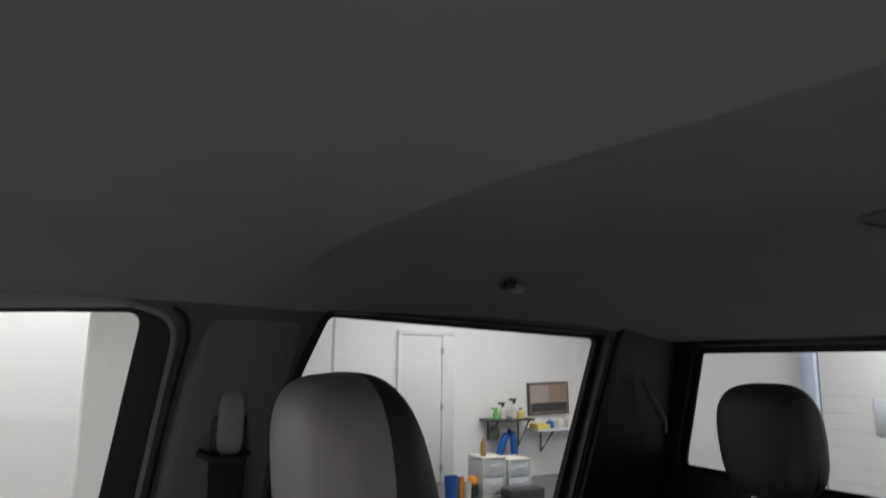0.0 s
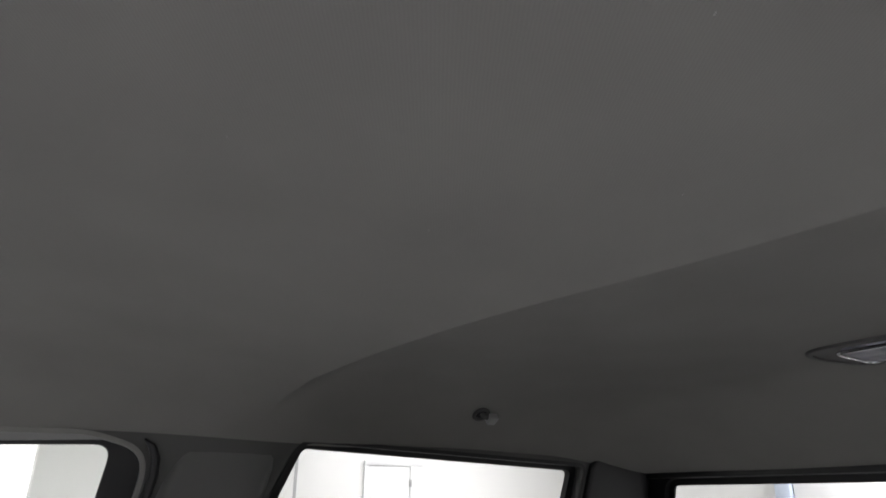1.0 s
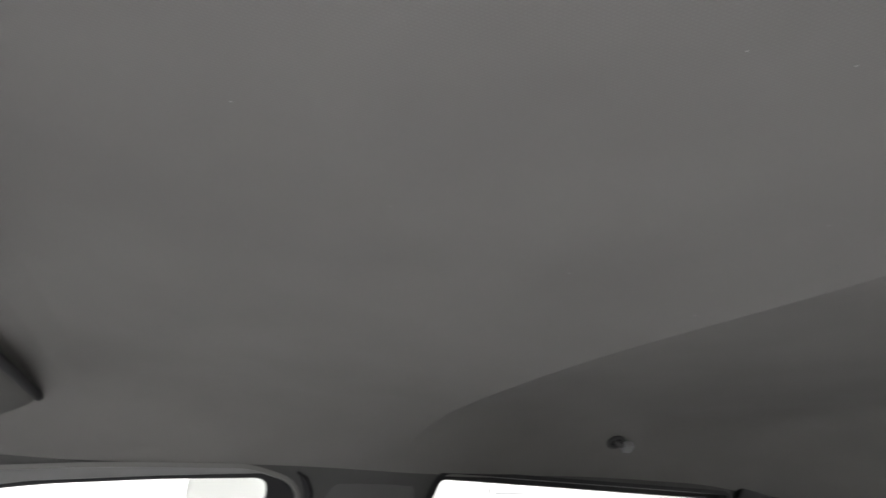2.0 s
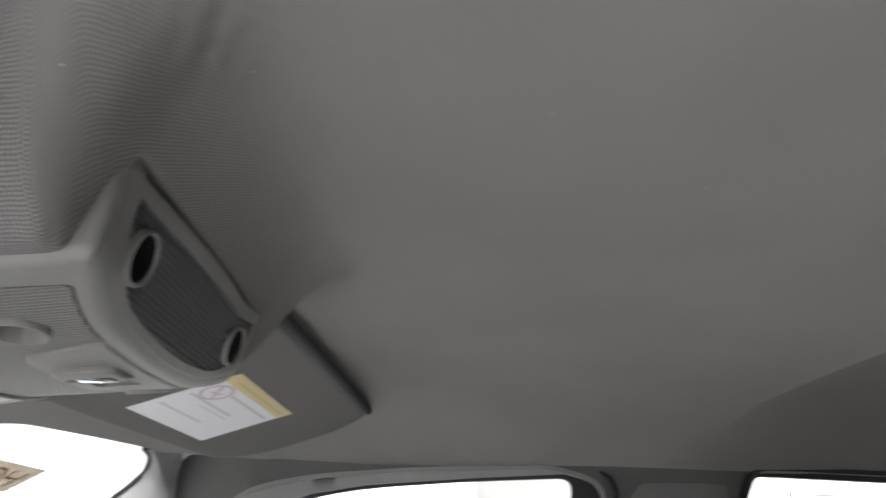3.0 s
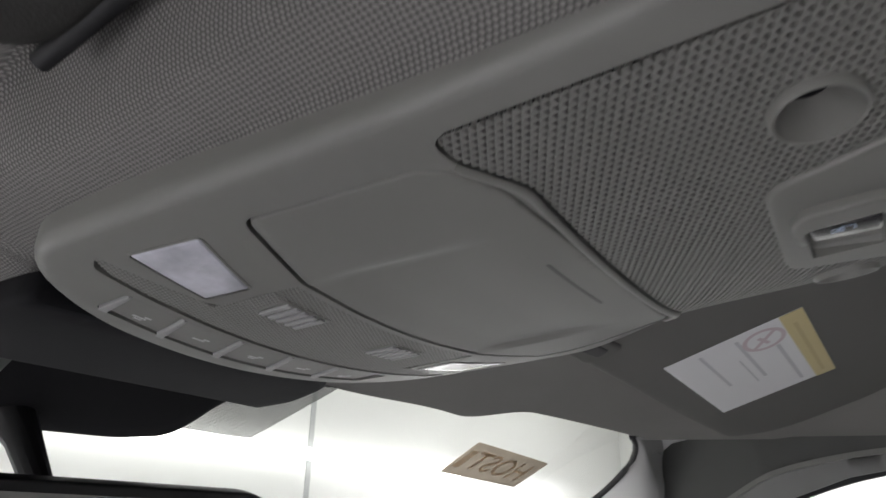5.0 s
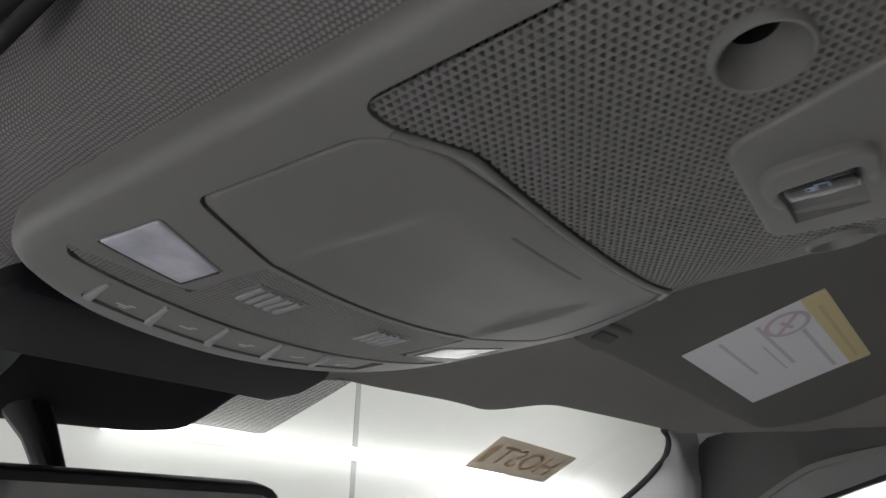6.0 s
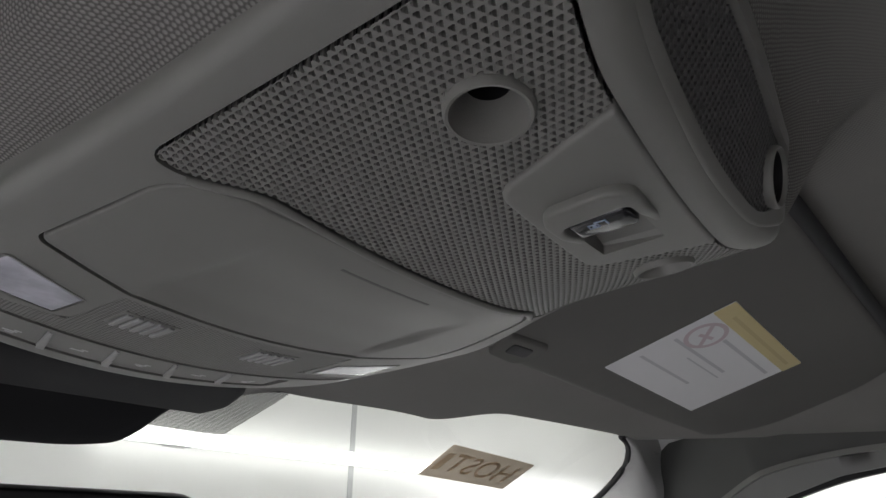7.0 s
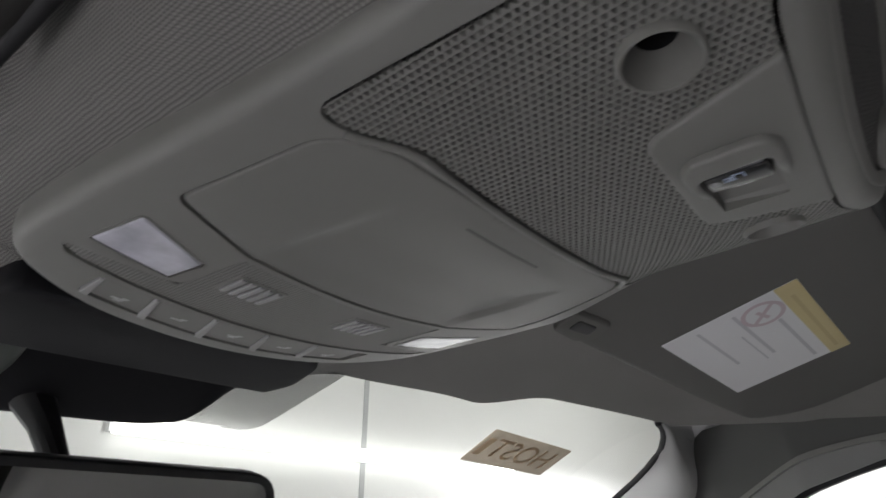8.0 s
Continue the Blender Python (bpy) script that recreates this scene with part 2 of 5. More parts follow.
def plate(loop, holes=(), step=0.01, edge=0.0, wall=0.0, hole_wall=0.0, place=None, fine=None):
    """A surface over the loop with holes. place(x, y, up) gives the point that lies 'up' behind the surface; the loop's edge is rounded with radius edge and gets a wall."""
    fine = fine or step
    loops = [dense(loop, fine)] + [dense(h, fine) for h in holes]
    pts, edges, rise = [], [], []
    for lp in loops:
        base = len(pts)
        pts += lp
        edges += [(base + i, base + (i + 1) % len(lp)) for i in range(len(lp))]
    rise = [edge] * len(loops[0]) + [0.0] * (len(pts) - len(loops[0]))
    if edge > 0:
        for f in (0.12, 0.35, 0.65, 1.0):
            ring = inset(loops[0], edge * f)
            keep = [q for q in ring if inside(loop, *q) and not any(inside(h, *q) for h in holes)]
            pts += keep
            rise += [edge * (1 - math.sqrt(max(0, 1 - (1 - f) ** 2)))] * len(keep)
    xs, ys = [p[0] for p in loops[0]], [p[1] for p in loops[0]]
    holed = [(min(p[0] for p in h), max(p[0] for p in h), min(p[1] for p in h), max(p[1] for p in h), h) for h in loops[1:]]
    y = min(ys) + step * 0.5
    while y < max(ys):
        x = min(xs) + step * 0.5
        while x < max(xs):
            if inside(loops[0], x, y) and edge_distance(loops[0], x, y) > max(edge * 1.15, step * 0.35):
                if not any(a - step < x < b + step and c - step < y < d + step and (inside(h, x, y) or edge_distance(h, x, y) < step * 0.35) for a, b, c, d, h in holed):
                    pts.append((x, y))
                    rise.append(0.0)
            x += step
        y += step
    from mathutils.geometry import delaunay_2d_cdt
    v2, _, faces, orig, _, _ = delaunay_2d_cdt([Vector(p) for p in pts], edges, [], 0, 1e-7)
    bm = bmesh.new()
    vs = [bm.verts.new(place(v.x, v.y, rise[o[0]] if o else 0.0)) for v, o in zip(v2, orig)]
    for f in faces:
        c = sum((v2[i] for i in f), Vector((0, 0))) / 3
        if inside(loops[0], c.x, c.y) and not any(inside(h, c.x, c.y) for h in loops[1:]):
            try:
                bm.faces.new([vs[i] for i in f])
            except ValueError:
                pass
    for k, lp in enumerate(loops):
        w = wall if k == 0 else hole_wall
        tall = w if callable(w) else (lambda x, y, w=w: w)
        if w:
            r = edge if k == 0 else 0.0
            a = [bm.verts.new(place(p[0], p[1], r)) for p in lp]
            b = [bm.verts.new(place(p[0], p[1], r + tall(p[0], p[1]))) for p in lp]
            for i in range(len(lp)):
                j = (i + 1) % len(lp)
                bm.faces.new((a[i], a[j], b[j], b[i]))
    bmesh.ops.remove_doubles(bm, verts=bm.verts, dist=1e-6)
    bmesh.ops.recalc_face_normals(bm, faces=bm.faces)
    return bm


def box(x0, x1, y0, y1, z0, z1, bevel=0.0, segments=2, bm=None, m=None):
    own = bmesh.new()
    bmesh.ops.create_cube(own, size=1.0, matrix=Matrix.Translation(((x0 + x1) / 2, (y0 + y1) / 2, (z0 + z1) / 2)) @ Matrix.Diagonal((x1 - x0, y1 - y0, z1 - z0, 1)))
    if bevel:
        bmesh.ops.bevel(own, geom=own.edges[:], offset=bevel, segments=segments, affect="EDGES", profile=0.5)
    if m is not None:
        own.transform(m)
    if bm is None:
        return own
    me = bpy.data.meshes.new("joined")
    own.to_mesh(me)
    own.free()
    bm.from_mesh(me)
    bpy.data.meshes.remove(me)
    return bm


def lathe(profile, segments=40, m=None):
    """profile: (radius, height) rows turned about z."""
    bm = bmesh.new()
    rings = []
    for r, h in profile:
        if r < 1e-6:
            rings.append([bm.verts.new((0, 0, h))])
        else:
            rings.append([bm.verts.new((r * math.cos(2 * math.pi * k / segments), r * math.sin(2 * math.pi * k / segments), h)) for k in range(segments)])
    for a, b in zip(rings, rings[1:]):
        for k in range(segments):
            q = [a[k % len(a)], a[(k + 1) % segments % len(a)], b[(k + 1) % segments % len(b)], b[k % len(b)]]
            q = list(dict.fromkeys(q))
            if len(q) > 2:
                bm.faces.new(q)
    if m is not None:
        bm.transform(m)
    bmesh.ops.recalc_face_normals(bm, faces=bm.faces)
    return bm


def tube(points, radius, sides=8, bm=None):
    bm = bm or bmesh.new()
    pts, rings = [Vector(p) for p in points], []
    for i, p in enumerate(pts):
        d = (pts[min(i + 1, len(pts) - 1)] - pts[max(i - 1, 0)]).normalized()
        u = d.orthogonal().normalized()
        w = d.cross(u)
        r = radius[i] if isinstance(radius, (list, tuple)) else radius
        rings.append([bm.verts.new(p + (u * math.cos(2 * math.pi * k / sides) + w * math.sin(2 * math.pi * k / sides)) * r) for k in range(sides)])
    for a, b in zip(rings, rings[1:]):
        for k in range(sides):
            bm.faces.new((a[k], a[(k + 1) % sides], b[(k + 1) % sides], b[k]))
    bm.faces.new(rings[0])
    bm.faces.new(rings[-1])
    bmesh.ops.recalc_face_normals(bm, faces=bm.faces)
    return bm


def sheet(grid, mask=None):
    """A mesh from an array of points (rows, columns, 3)."""
    bm = bmesh.new()
    rows, cols = grid.shape[:2]
    vs = [[bm.verts.new(grid[i, j]) for j in range(cols)] for i in range(rows)]
    for i in range(rows - 1):
        for j in range(cols - 1):
            if mask is None or mask[i, j]:
                bm.faces.new((vs[i][j], vs[i][j + 1], vs[i + 1][j + 1], vs[i + 1][j]))
    if mask is not None:
        bmesh.ops.delete(bm, geom=[v for v in bm.verts if not v.link_faces], context="VERTS")
    return bm


def pillow(sx, sy, sz, power=3.0, n=28, m=None, pinch=None):
    """A rounded cushion: a superellipsoid."""
    bm = bmesh.new()
    bmesh.ops.create_uvsphere(bm, u_segments=n * 2, v_segments=n, radius=1.0)
    for v in bm.verts:
        c = v.co
        k = (abs(c.x) ** power + abs(c.y) ** power + abs(c.z) ** power) ** (-1 / power)
        v.co = Vector((c.x * k * sx, c.y * k * sy, c.z * k * sz))
        if pinch:
            pinch(v)
    if m is not None:
        bm.transform(m)
    return bm


# ---- the cab: roof lining, pillars, windows ----
SIDE_X, BACK_Y = 0.70, -1.33


def glass_z(x, y):
    return 1.8737 - 0.5 * (y + 0.1 * x * x)


def lining_front(x):
    return 0.305 - 0.010 * smooth(0.18, 0.34, np.abs(x)) - 0.034 * smooth(0.35, 0.45, np.abs(x)) - 0.026 * np.clip((np.abs(x) - 0.44) / 0.22, 0, 1)


def lining_crease(x):
    return -0.594 + 0.04 * np.tanh(x / 0.18)


def lining_z(x, y):
    ax = np.abs(x)
    yc, ye = lining_crease(x), lining_front(x)
    ahead = np.clip((y - yc) / (-0.15 - yc), 0, 1)
    behind = np.maximum(yc - y, 0)
    fade = 1 - smooth(0.5, 0.66, ax)
    z = np.where(y > yc, 1.769 + 0.031 * (ahead ** 0.9 * fade + 0.6 * (1 - fade)), 1.769 + 0.026 * ((1 - np.exp(-behind / 0.045)) * fade + 0.71 * (1 - fade)))
    z = z - 0.072 * np.clip((ax - 0.46) / 0.24, 0, 1) ** 2
    z = z + (1.6885 - z) * smooth(-1.05, -1.335, y) ** 1.3
    # the front part falls to the windscreen
    t = np.clip((y + 0.12) / (ye + 0.12), 0, 1)
    zf = glass_z(x, ye) + 0.002
    z = z + (zf - z) * t ** 1.15
    # the padded pod round the overhead console
    across, behind = np.maximum(ax - 0.098, 0) / 0.092, np.maximum(-0.098 + 0.08 * x - y, 0) / 0.085
    far = np.minimum(np.hypot(across, behind), 1)
    lean = behind ** 2 / np.maximum(across ** 2 + behind ** 2, 1e-9)
    reach = (1 - smooth(0.0, 1.0, far)) * (1 - lean) + (1 - far) ** 2.6 * lean
    recess = smooth(0.126, 0.150, ax) * smooth(-0.125, -0.085, y) * (1 - smooth(0.105, 0.135, y))
    pod = 1.7040 + 0.015 * smooth(0.05, 0.095, x) * smooth(0.10, 0.0, y)
    z = z + (pod - z) * reach * (1 - recess)
    z = z + 0.0022 * np.sin(x * 9.0 + 1.0) * np.sin(y * 13.0 + 0.4) * smooth(-0.15, -0.25, y)
    # the cloth tucks in along the console's rim
    z = z + 0.0034 * (1 - smooth(0.106, 0.130, ax)) * smooth(-0.115, -0.100, y) * (1 - smooth(0.18, 0.2, y))
    # and sweeps up to the top of the console's rear corners
    sweep = 1.7068 + 0.0045 * smooth(-0.05, -0.105, y) + 0.028 * np.clip((-0.098 - y) / 0.025, 0, 1) ** 4
    z = np.maximum(z, z + (sweep - z) * (1 - smooth(0.106, 0.140, ax)) * smooth(-0.040, -0.060, y) * smooth(-0.15, -0.125, y))
    # small puckers over the near rear corner
    z = z + 0.0009 * np.sin(420 * (x + 0.35 * y) + 2.5 * np.sin(150 * y)) * np.sin(310 * y + 90 * x) * np.exp(-((x + 0.125) / 0.030) ** 2 - ((y + 0.150) / 0.018) ** 2)
    # room for the console's body
    hollow = (1 - smooth(0.095, 0.099, ax)) * smooth(-0.1195, -0.1180, y - 0.08 * x) * (1 - smooth(0.186, 0.192, y))
    return z + np.maximum(1.75 - z, 0) * hollow


def build_lining():
    xs = np.concatenate([np.linspace(-0.70, -0.26, 48)[:-1], np.linspace(-0.26, 0.26, 251), np.linspace(0.26, 0.70, 48)[1:]])
    back, front = np.append(np.linspace(0, 0.992, 90), [0.997, 1.0]), np.concatenate([[0.0, 0.003], np.linspace(0.008, 0.43, 40)[:-1], np.linspace(0.43, 0.62, 150)[:-1], np.linspace(0.62, 1, 90)])
    X = np.tile(xs, (len(back) + len(front) - 1, 1))
    yc, ye = lining_crease(xs), lining_front(xs)
    Y = np.concatenate([BACK_Y + (yc - BACK_Y)[None] * back[:, None], (yc + (ye - yc)[None] * front[:, None])[1:]])
    Z = lining_z(X, Y)
    ob = part("headliner", sheet(np.dstack([X, Y, Z])), M_KNIT, sharp=80)
    # the weave follows the cloth: lengths along and across it
    P = np.dstack([X, Y, Z])
    across = np.concatenate([np.zeros((len(P), 1)), np.cumsum(np.linalg.norm(np.diff(P, axis=1), axis=2), 1)], 1)
    along = np.concatenate([np.zeros((1, len(xs))), np.cumsum(np.linalg.norm(np.diff(P, axis=0), axis=2), 0)], 0)
    across, along = (across - across[:, [len(xs) // 2]]).ravel(), along.ravel()
    stretch = ob.data.attributes.new("stretch", "FLOAT", "POINT")
    away = np.hypot(np.maximum(np.abs(X) - 0.13, 0) / 0.13, np.maximum(-0.10 - Y, 0) / 0.06)
    stretch.data.foreach_set("value", (0.10 + 0.9 * (1 - smooth(0.0, 1.0, away))).astype(np.float32).ravel())
    layer = ob.data.uv_layers.new(name="weave")
    which = np.empty(len(ob.data.loops), dtype=np.int32)
    ob.data.loops.foreach_get("vertex_index", which)
    layer.data.foreach_set("uv", np.column_stack([across[which], along[which]]).astype(np.float32).ravel())
    return tagged(ob, "grey knitted fabric headliner with a sharp cross crease", "headliner", kind="structure")


build_lining()


def side_x(z, y=0.0):
    return SIDE_X + 0.22 * (1.70 - z) + 0.75 * max(0.0, min(y, 0.32) - 0.08) + 0.4 * max(0.0, y - 0.32)


def side_place(s, off=0.0):
    return lambda y, z, up: (s * (side_x(z, y) + off + up), y, z)


FRONT_TRIM = round_loop([(-0.35, 1.02), (-0.397, 1.475), (-0.424, 1.70), (-0.347, 1.7205), (-0.162, 1.7165), (-0.002, 1.705), (0.081, 1.689), (0.25, 1.615), (0.60, 1.40), (0.60, 1.02)],
                        [0.03, 0.1, 0.045, 0.02, 0.05, 0.05, 0.05, 0.05, 0.05, 0.03])
FRONT_GLASS = round_loop([(-0.30, 1.06), (-0.350, 1.478), (-0.378, 1.706), (-0.236, 1.70), (-0.083, 1.689), (-0.002, 1.676), (0.09, 1.645), (0.25, 1.57), (0.52, 1.38), (0.52, 1.06)],
                         [0.03, 0.1, 0.022, 0.05, 0.05, 0.05, 0.05, 0.05, 0.05, 0.03])
REAR_TRIM = round_loop([(-0.56, 1.02), (-0.560, 1.45), (-0.573, 1.61), (-0.618, 1.724), (-1.166, 1.705), (-1.122, 1.437), (-1.06, 1.02)], [0.03, 0.05, 0.05, 0.03, 0.02, 0.05, 0.03])
REAR_GLASS = round_loop([(-0.58, 1.06), (-0.578, 1.45), (-0.595, 1.61), (-0.634, 1.7115), (-1.151, 1.6935), (-1.107, 1.437), (-1.045, 1.06)], [0.03, 0.05, 0.03, 0.012, 0.012, 0.05, 0.03])
# the unseen driver's side is left open as a doorway to let in more light
DOORWAY = round_loop([(-0.36, 0.62), (-0.397, 1.475), (-0.424, 1.70), (-0.347, 1.7205), (-0.162, 1.7165), (-0.002, 1.705), (0.081, 1.689), (0.25, 1.615), (0.60, 1.40), (0.62, 0.62)], [0.05, 0.1, 0.045, 0.02, 0.05, 0.05, 0.05, 0.05, 0.05, 0.05])
SIDE_LOOP = [(BACK_Y, 0.55), (BACK_Y, 1.74), (0.08, 1.745), (0.22, 1.738), (0.30, 1.705), (0.45, 1.63), (0.82, 1.44), (0.82, 0.55)]

for s, word in ((1, "right"), (-1, "left")):
    wall = part("cab_side_" + word, plate(SIDE_LOOP, [FRONT_TRIM if s > 0 else DOORWAY, REAR_TRIM], 0.05, wall=0.05, hole_wall=0.03, place=side_place(s), fine=0.02), M_PILLAR)
    tagged(wall, "grey moulded cab side trim with pillar covers, darkened for shade", "cab side", kind="structure")
    for wname, trim, pane in (("front_door_window", FRONT_TRIM, FRONT_GLASS), ("rear_door_window", REAR_TRIM, REAR_GLASS)):
        if s < 0 and wname == "front_door_window":
            continue
        win = thing(wname, "black-edged door window with clear glass in the cab side", "window")
        tagged(win, kind="structure")
        part("weatherstrip", plate(inset(trim, -0.02), [pane], 0.05, hole_wall=0.014, place=side_place(s, 0.024), fine=0.012), M_RUBBER, win, "black rubber weatherstrip")
        lip = plate(trim, [inset(trim, 0.006)], 0.05, wall=0.012, hole_wall=0.012, place=side_place(s, -0.003), fine=0.012)
        part("seal_lip", lip, M_BLACK if wname == "rear_door_window" else M_PLASTIC, win)
        if wname == "front_door_window":
            bulb = [side_place(s, -0.004)(y, z, 0.0) for y, z in ((-0.362, 1.08), (-0.386, 1.32), (-0.401, 1.46), (-0.413, 1.56), (-0.424, 1.63), (-0.430, 1.667), (-0.429, 1.688), (-0.422, 1.703), (-0.412, 1.712))]
            part("seal_bulb", tube(bulb, [0.006] * 7 + [0.005, 0.002], 10), M_RUBBER, win, "black rubber door seal")
        ob = part("pane", plate(inset(pane, -0.012), (), 0.08, place=side_place(s, 0.036), fine=0.03), M_GLASS if wname[0] == "f" else M_TINT, win, "clear glass" if wname[0] == "f" else "dark tinted glass")
        if wname == "front_door_window":
            top = round_loop([(-0.376, 1.7105), (-0.345, 1.7255), (-0.162, 1.7225), (-0.002, 1.711), (0.085, 1.695), (0.255, 1.619), (0.245, 1.575), (0.09, 1.648), (-0.002, 1.679), (-0.083, 1.692), (-0.236, 1.703)], 0.004, 2)
            # The lighter plastic puts light from outside into the frame's colour.
            part("door_frame", plate(top, (), 0.02, wall=0.006, place=side_place(s, 0.003), fine=0.01), M_FRAME, win, "upper door frame lightened as if lit from outside")
    bpost = plate(round_loop([(-0.376, 1.05), (-0.411, 1.475), (-0.438, 1.655), (-0.475, 1.760), (-0.590, 1.760), (-0.604, 1.715), (-0.566, 1.61), (-0.553, 1.45), (-0.553, 1.05)], [0.01, 0.08, 0.05, 0.04, 0.02, 0.02, 0.05, 0.05, 0.01]), (), 0.03, edge=0.016, wall=0.008, place=lambda y, z, up, s=s: (s * (side_x(z, y) - 0.018 + 0.022 * float(smooth(1.60, 1.735, z)) + up), y, z), fine=0.012)
    tagged(part("door_pillar_cover_" + word, bpost, M_POST, sharp=60), "dark grey plastic door pillar cover with rounded edges", "pillar cover", kind="structure")
    cpost = plate(round_loop([(BACK_Y + 0.01, 1.05), (BACK_Y + 0.01, 1.735), (-1.196, 1.735), (-1.173, 1.70), (-1.129, 1.437), (-1.067, 1.05)], 0.01), (), 0.04, edge=0.006, wall=0.01, place=side_place(s, -0.012), fine=0.015)
    tagged(part("rear_pillar_cover_" + word, cpost, M_BLACK), "black plastic rear pillar cover", "pillar cover", kind="structure")

# windscreen, its edge trim and the roof skin
gx, gy = np.meshgrid(np.linspace(-0.80, 0.80, 41), np.linspace(0.235, 1.0, 31))
gx = gx * (1 + 0.25 * (gy - 0.235))
shield = part("windscreen", sheet(np.dstack([gx, gy, glass_z(gx, gy) + 0.0012])), M_GLASS)
tagged(shield, "clear sloping windscreen glass", "windscreen", kind="structure")
for s, word in ((1, "right"), (-1, "left")):
    edge = [(0.672, 0.233), (0.690, 0.236), (0.708, 0.241), (0.727, 0.249), (0.751, 0.263), (0.772, 0.282), (0.790, 0.305), (0.805, 0.331), (0.824, 0.375), (0.860, 0.46), (0.90, 0.56), (0.99, 0.80), (1.05, 0.98)]
    path = [(s * x, y, glass_z(x, y) + 0.0) for x, y in edge]
    tagged(part("windscreen_seal_" + word, tube(path, 0.0045, 8), M_RUBBER), "black rubber windscreen edge seal", "seal", kind="structure")
    outer = np.array([(0.690, 0.226, 1.741), (0.728, 0.232, 1.728), (0.760, 0.241, 1.715), (0.785, 0.2455, 1.698), (0.802, 0.2450, 1.679), (0.820, 0.255, 1.649), (0.852, 0.335, 1.58), (0.895, 0.45, 1.51), (0.97, 0.68, 1.36), (1.03, 0.86, 1.26)])
    inner = np.array([(x, y, float(glass_z(x, y)) - 0.002) for x, y in edge])
    k0, k1 = np.linspace(0, 1, len(inner)), np.linspace(0, 1, len(outer))
    ks, ws = np.linspace(0, 1, 60), np.linspace(0, 1, 14)
    A = np.stack([np.interp(ks, k0, inner[:, c]) for c in range(3)], 1)
    B = np.stack([np.interp(ks, k1, outer[:, c]) for c in range(3)], 1)
    for line in (A, B):
        for _ in range(6):
            line[1:-1] = (line[:-2] + 2 * line[1:-1] + line[2:]) / 4
    width = np.linalg.norm(B - A, axis=1)[:, None, None]
    G = A[:, None] * (1 - ws)[None, :, None] + B[:, None] * ws[None, :, None] + 0.30 * width * np.sin(math.pi * ws)[None, :, None] * np.array((-0.35, -0.45, -0.35))
    G = np.concatenate([G, G[:, -1:] + np.array((0.10, 0.0, 0.012))], 1)
    G[..., 0] *= s
    tagged(part("windscreen_pillar_" + word, sheet(G), M_APILLAR, sharp=60), "light grey plastic windscreen pillar cover", "pillar cover", kind="structure")

rx, ry = np.meshgrid(np.linspace(-0.82, 0.82, 21), np.linspace(BACK_Y - 0.06, 0.26, 31))
skin = part("roof_skin", sheet(np.dstack([rx, ry, 1.875 - 0.12 * (np.abs(rx) / 0.82) ** 4 - 0.03 * smooth(-0.2, 0.26, ry)])), material("white_car_paint", (0.7, 0.7, 0.7), 0.3, coat=0.6))
tagged(skin, "painted steel roof skin of the cab", "roof", kind="structure")

BACK_GLASS = round_loop([(-0.722, 1.45), (-0.662, 1.681), (0.662, 1.681), (0.722, 1.45)], [0.03, 0.02, 0.02, 0.03])
back = part("cab_back", plate([(-0.95, 0.55), (-0.72, 1.76), (0.72, 1.76), (0.95, 0.55)], [BACK_GLASS], 0.08, hole_wall=0.03, place=lambda x, z, up: (x, BACK_Y - up, z), fine=0.02), M_BLACK)
tagged(back, "black trimmed rear wall of the cab", "cab wall", kind="structure")
tagged(part("rear_header_cover", box(-0.70, 0.70, BACK_Y + 0.004, BACK_Y + 0.02, 1.681, 1.695, 0.004), M_BLACK), "black plastic cover over the rear window", "header cover", kind="structure")
win = tagged(thing("rear_window", "wide rear cab window with a black edge", "window"), kind="structure")
part("window_frame", plate(inset(BACK_GLASS, -0.004), [inset(BACK_GLASS, 0.012)], 0.05, wall=0.02, place=lambda x, z, up: (x, BACK_Y - 0.012 - up, z), fine=0.02), M_RUBBER, win)
part("pane", plate(inset(BACK_GLASS, 0.004), (), 0.1, place=lambda x, z, up: (x, BACK_Y - 0.022 - up, z), fine=0.05), M_TINT, win, "dark tinted glass")
tagged(part("cab_floor", box(-0.95, 0.95, BACK_Y - 0.05, 0.9, 0.5, 0.56, 0.01), M_CARPET), "dark carpeted cab floor", "floor", kind="structure")
tagged(part("bulkhead", box(-0.95, 0.95, 0.80, 0.86, 0.52, 1.20, 0.01), M_BLACK), "plain black front bulkhead", "bulkhead", kind="structure")


# ---- the overhead console ----
def console_z(x, y):
    return 1.69236 - 0.05345 * y + 0.15633 * y * y + 0.88196 * x * x + 2.8 * np.maximum(x - 0.036, 0) ** 2 * smooth(0.06, -0.02, y)


def on_console(dz=0.0):
    return lambda x, y, up: (x, y, float(console_z(x, y)) + dz + up)


def panel_front(x):
    return -0.0045 + 0.0115 * smooth(0.062, 0.089, abs(x))


def far_corner(x):
    """The far rear corner is drawn forward."""
    return 0.012 * smooth(0.075, 0.105, x)


def panel_rear(x):
    return -0.0902 + 0.0745 * x - 0.34 * x * x - 0.9 * np.maximum(np.abs(x) - 0.05, 0) ** 1.5 + far_corner(x)


def rear_line(x):
    """The plan line of the housing's lower rear edge."""
    return -0.0985 + 0.0745 * x - 0.38 * x * x - 0.9 * max(abs(x) - 0.05, 0.0) ** 1.5 + float(far_corner(x))


def rear_slope(x):
    """How far the rear face leans back for each metre up: its top edge is straight, its foot is hollow."""
    return (-0.1135 + 0.08 * x - rear_line(x)) / 0.0435


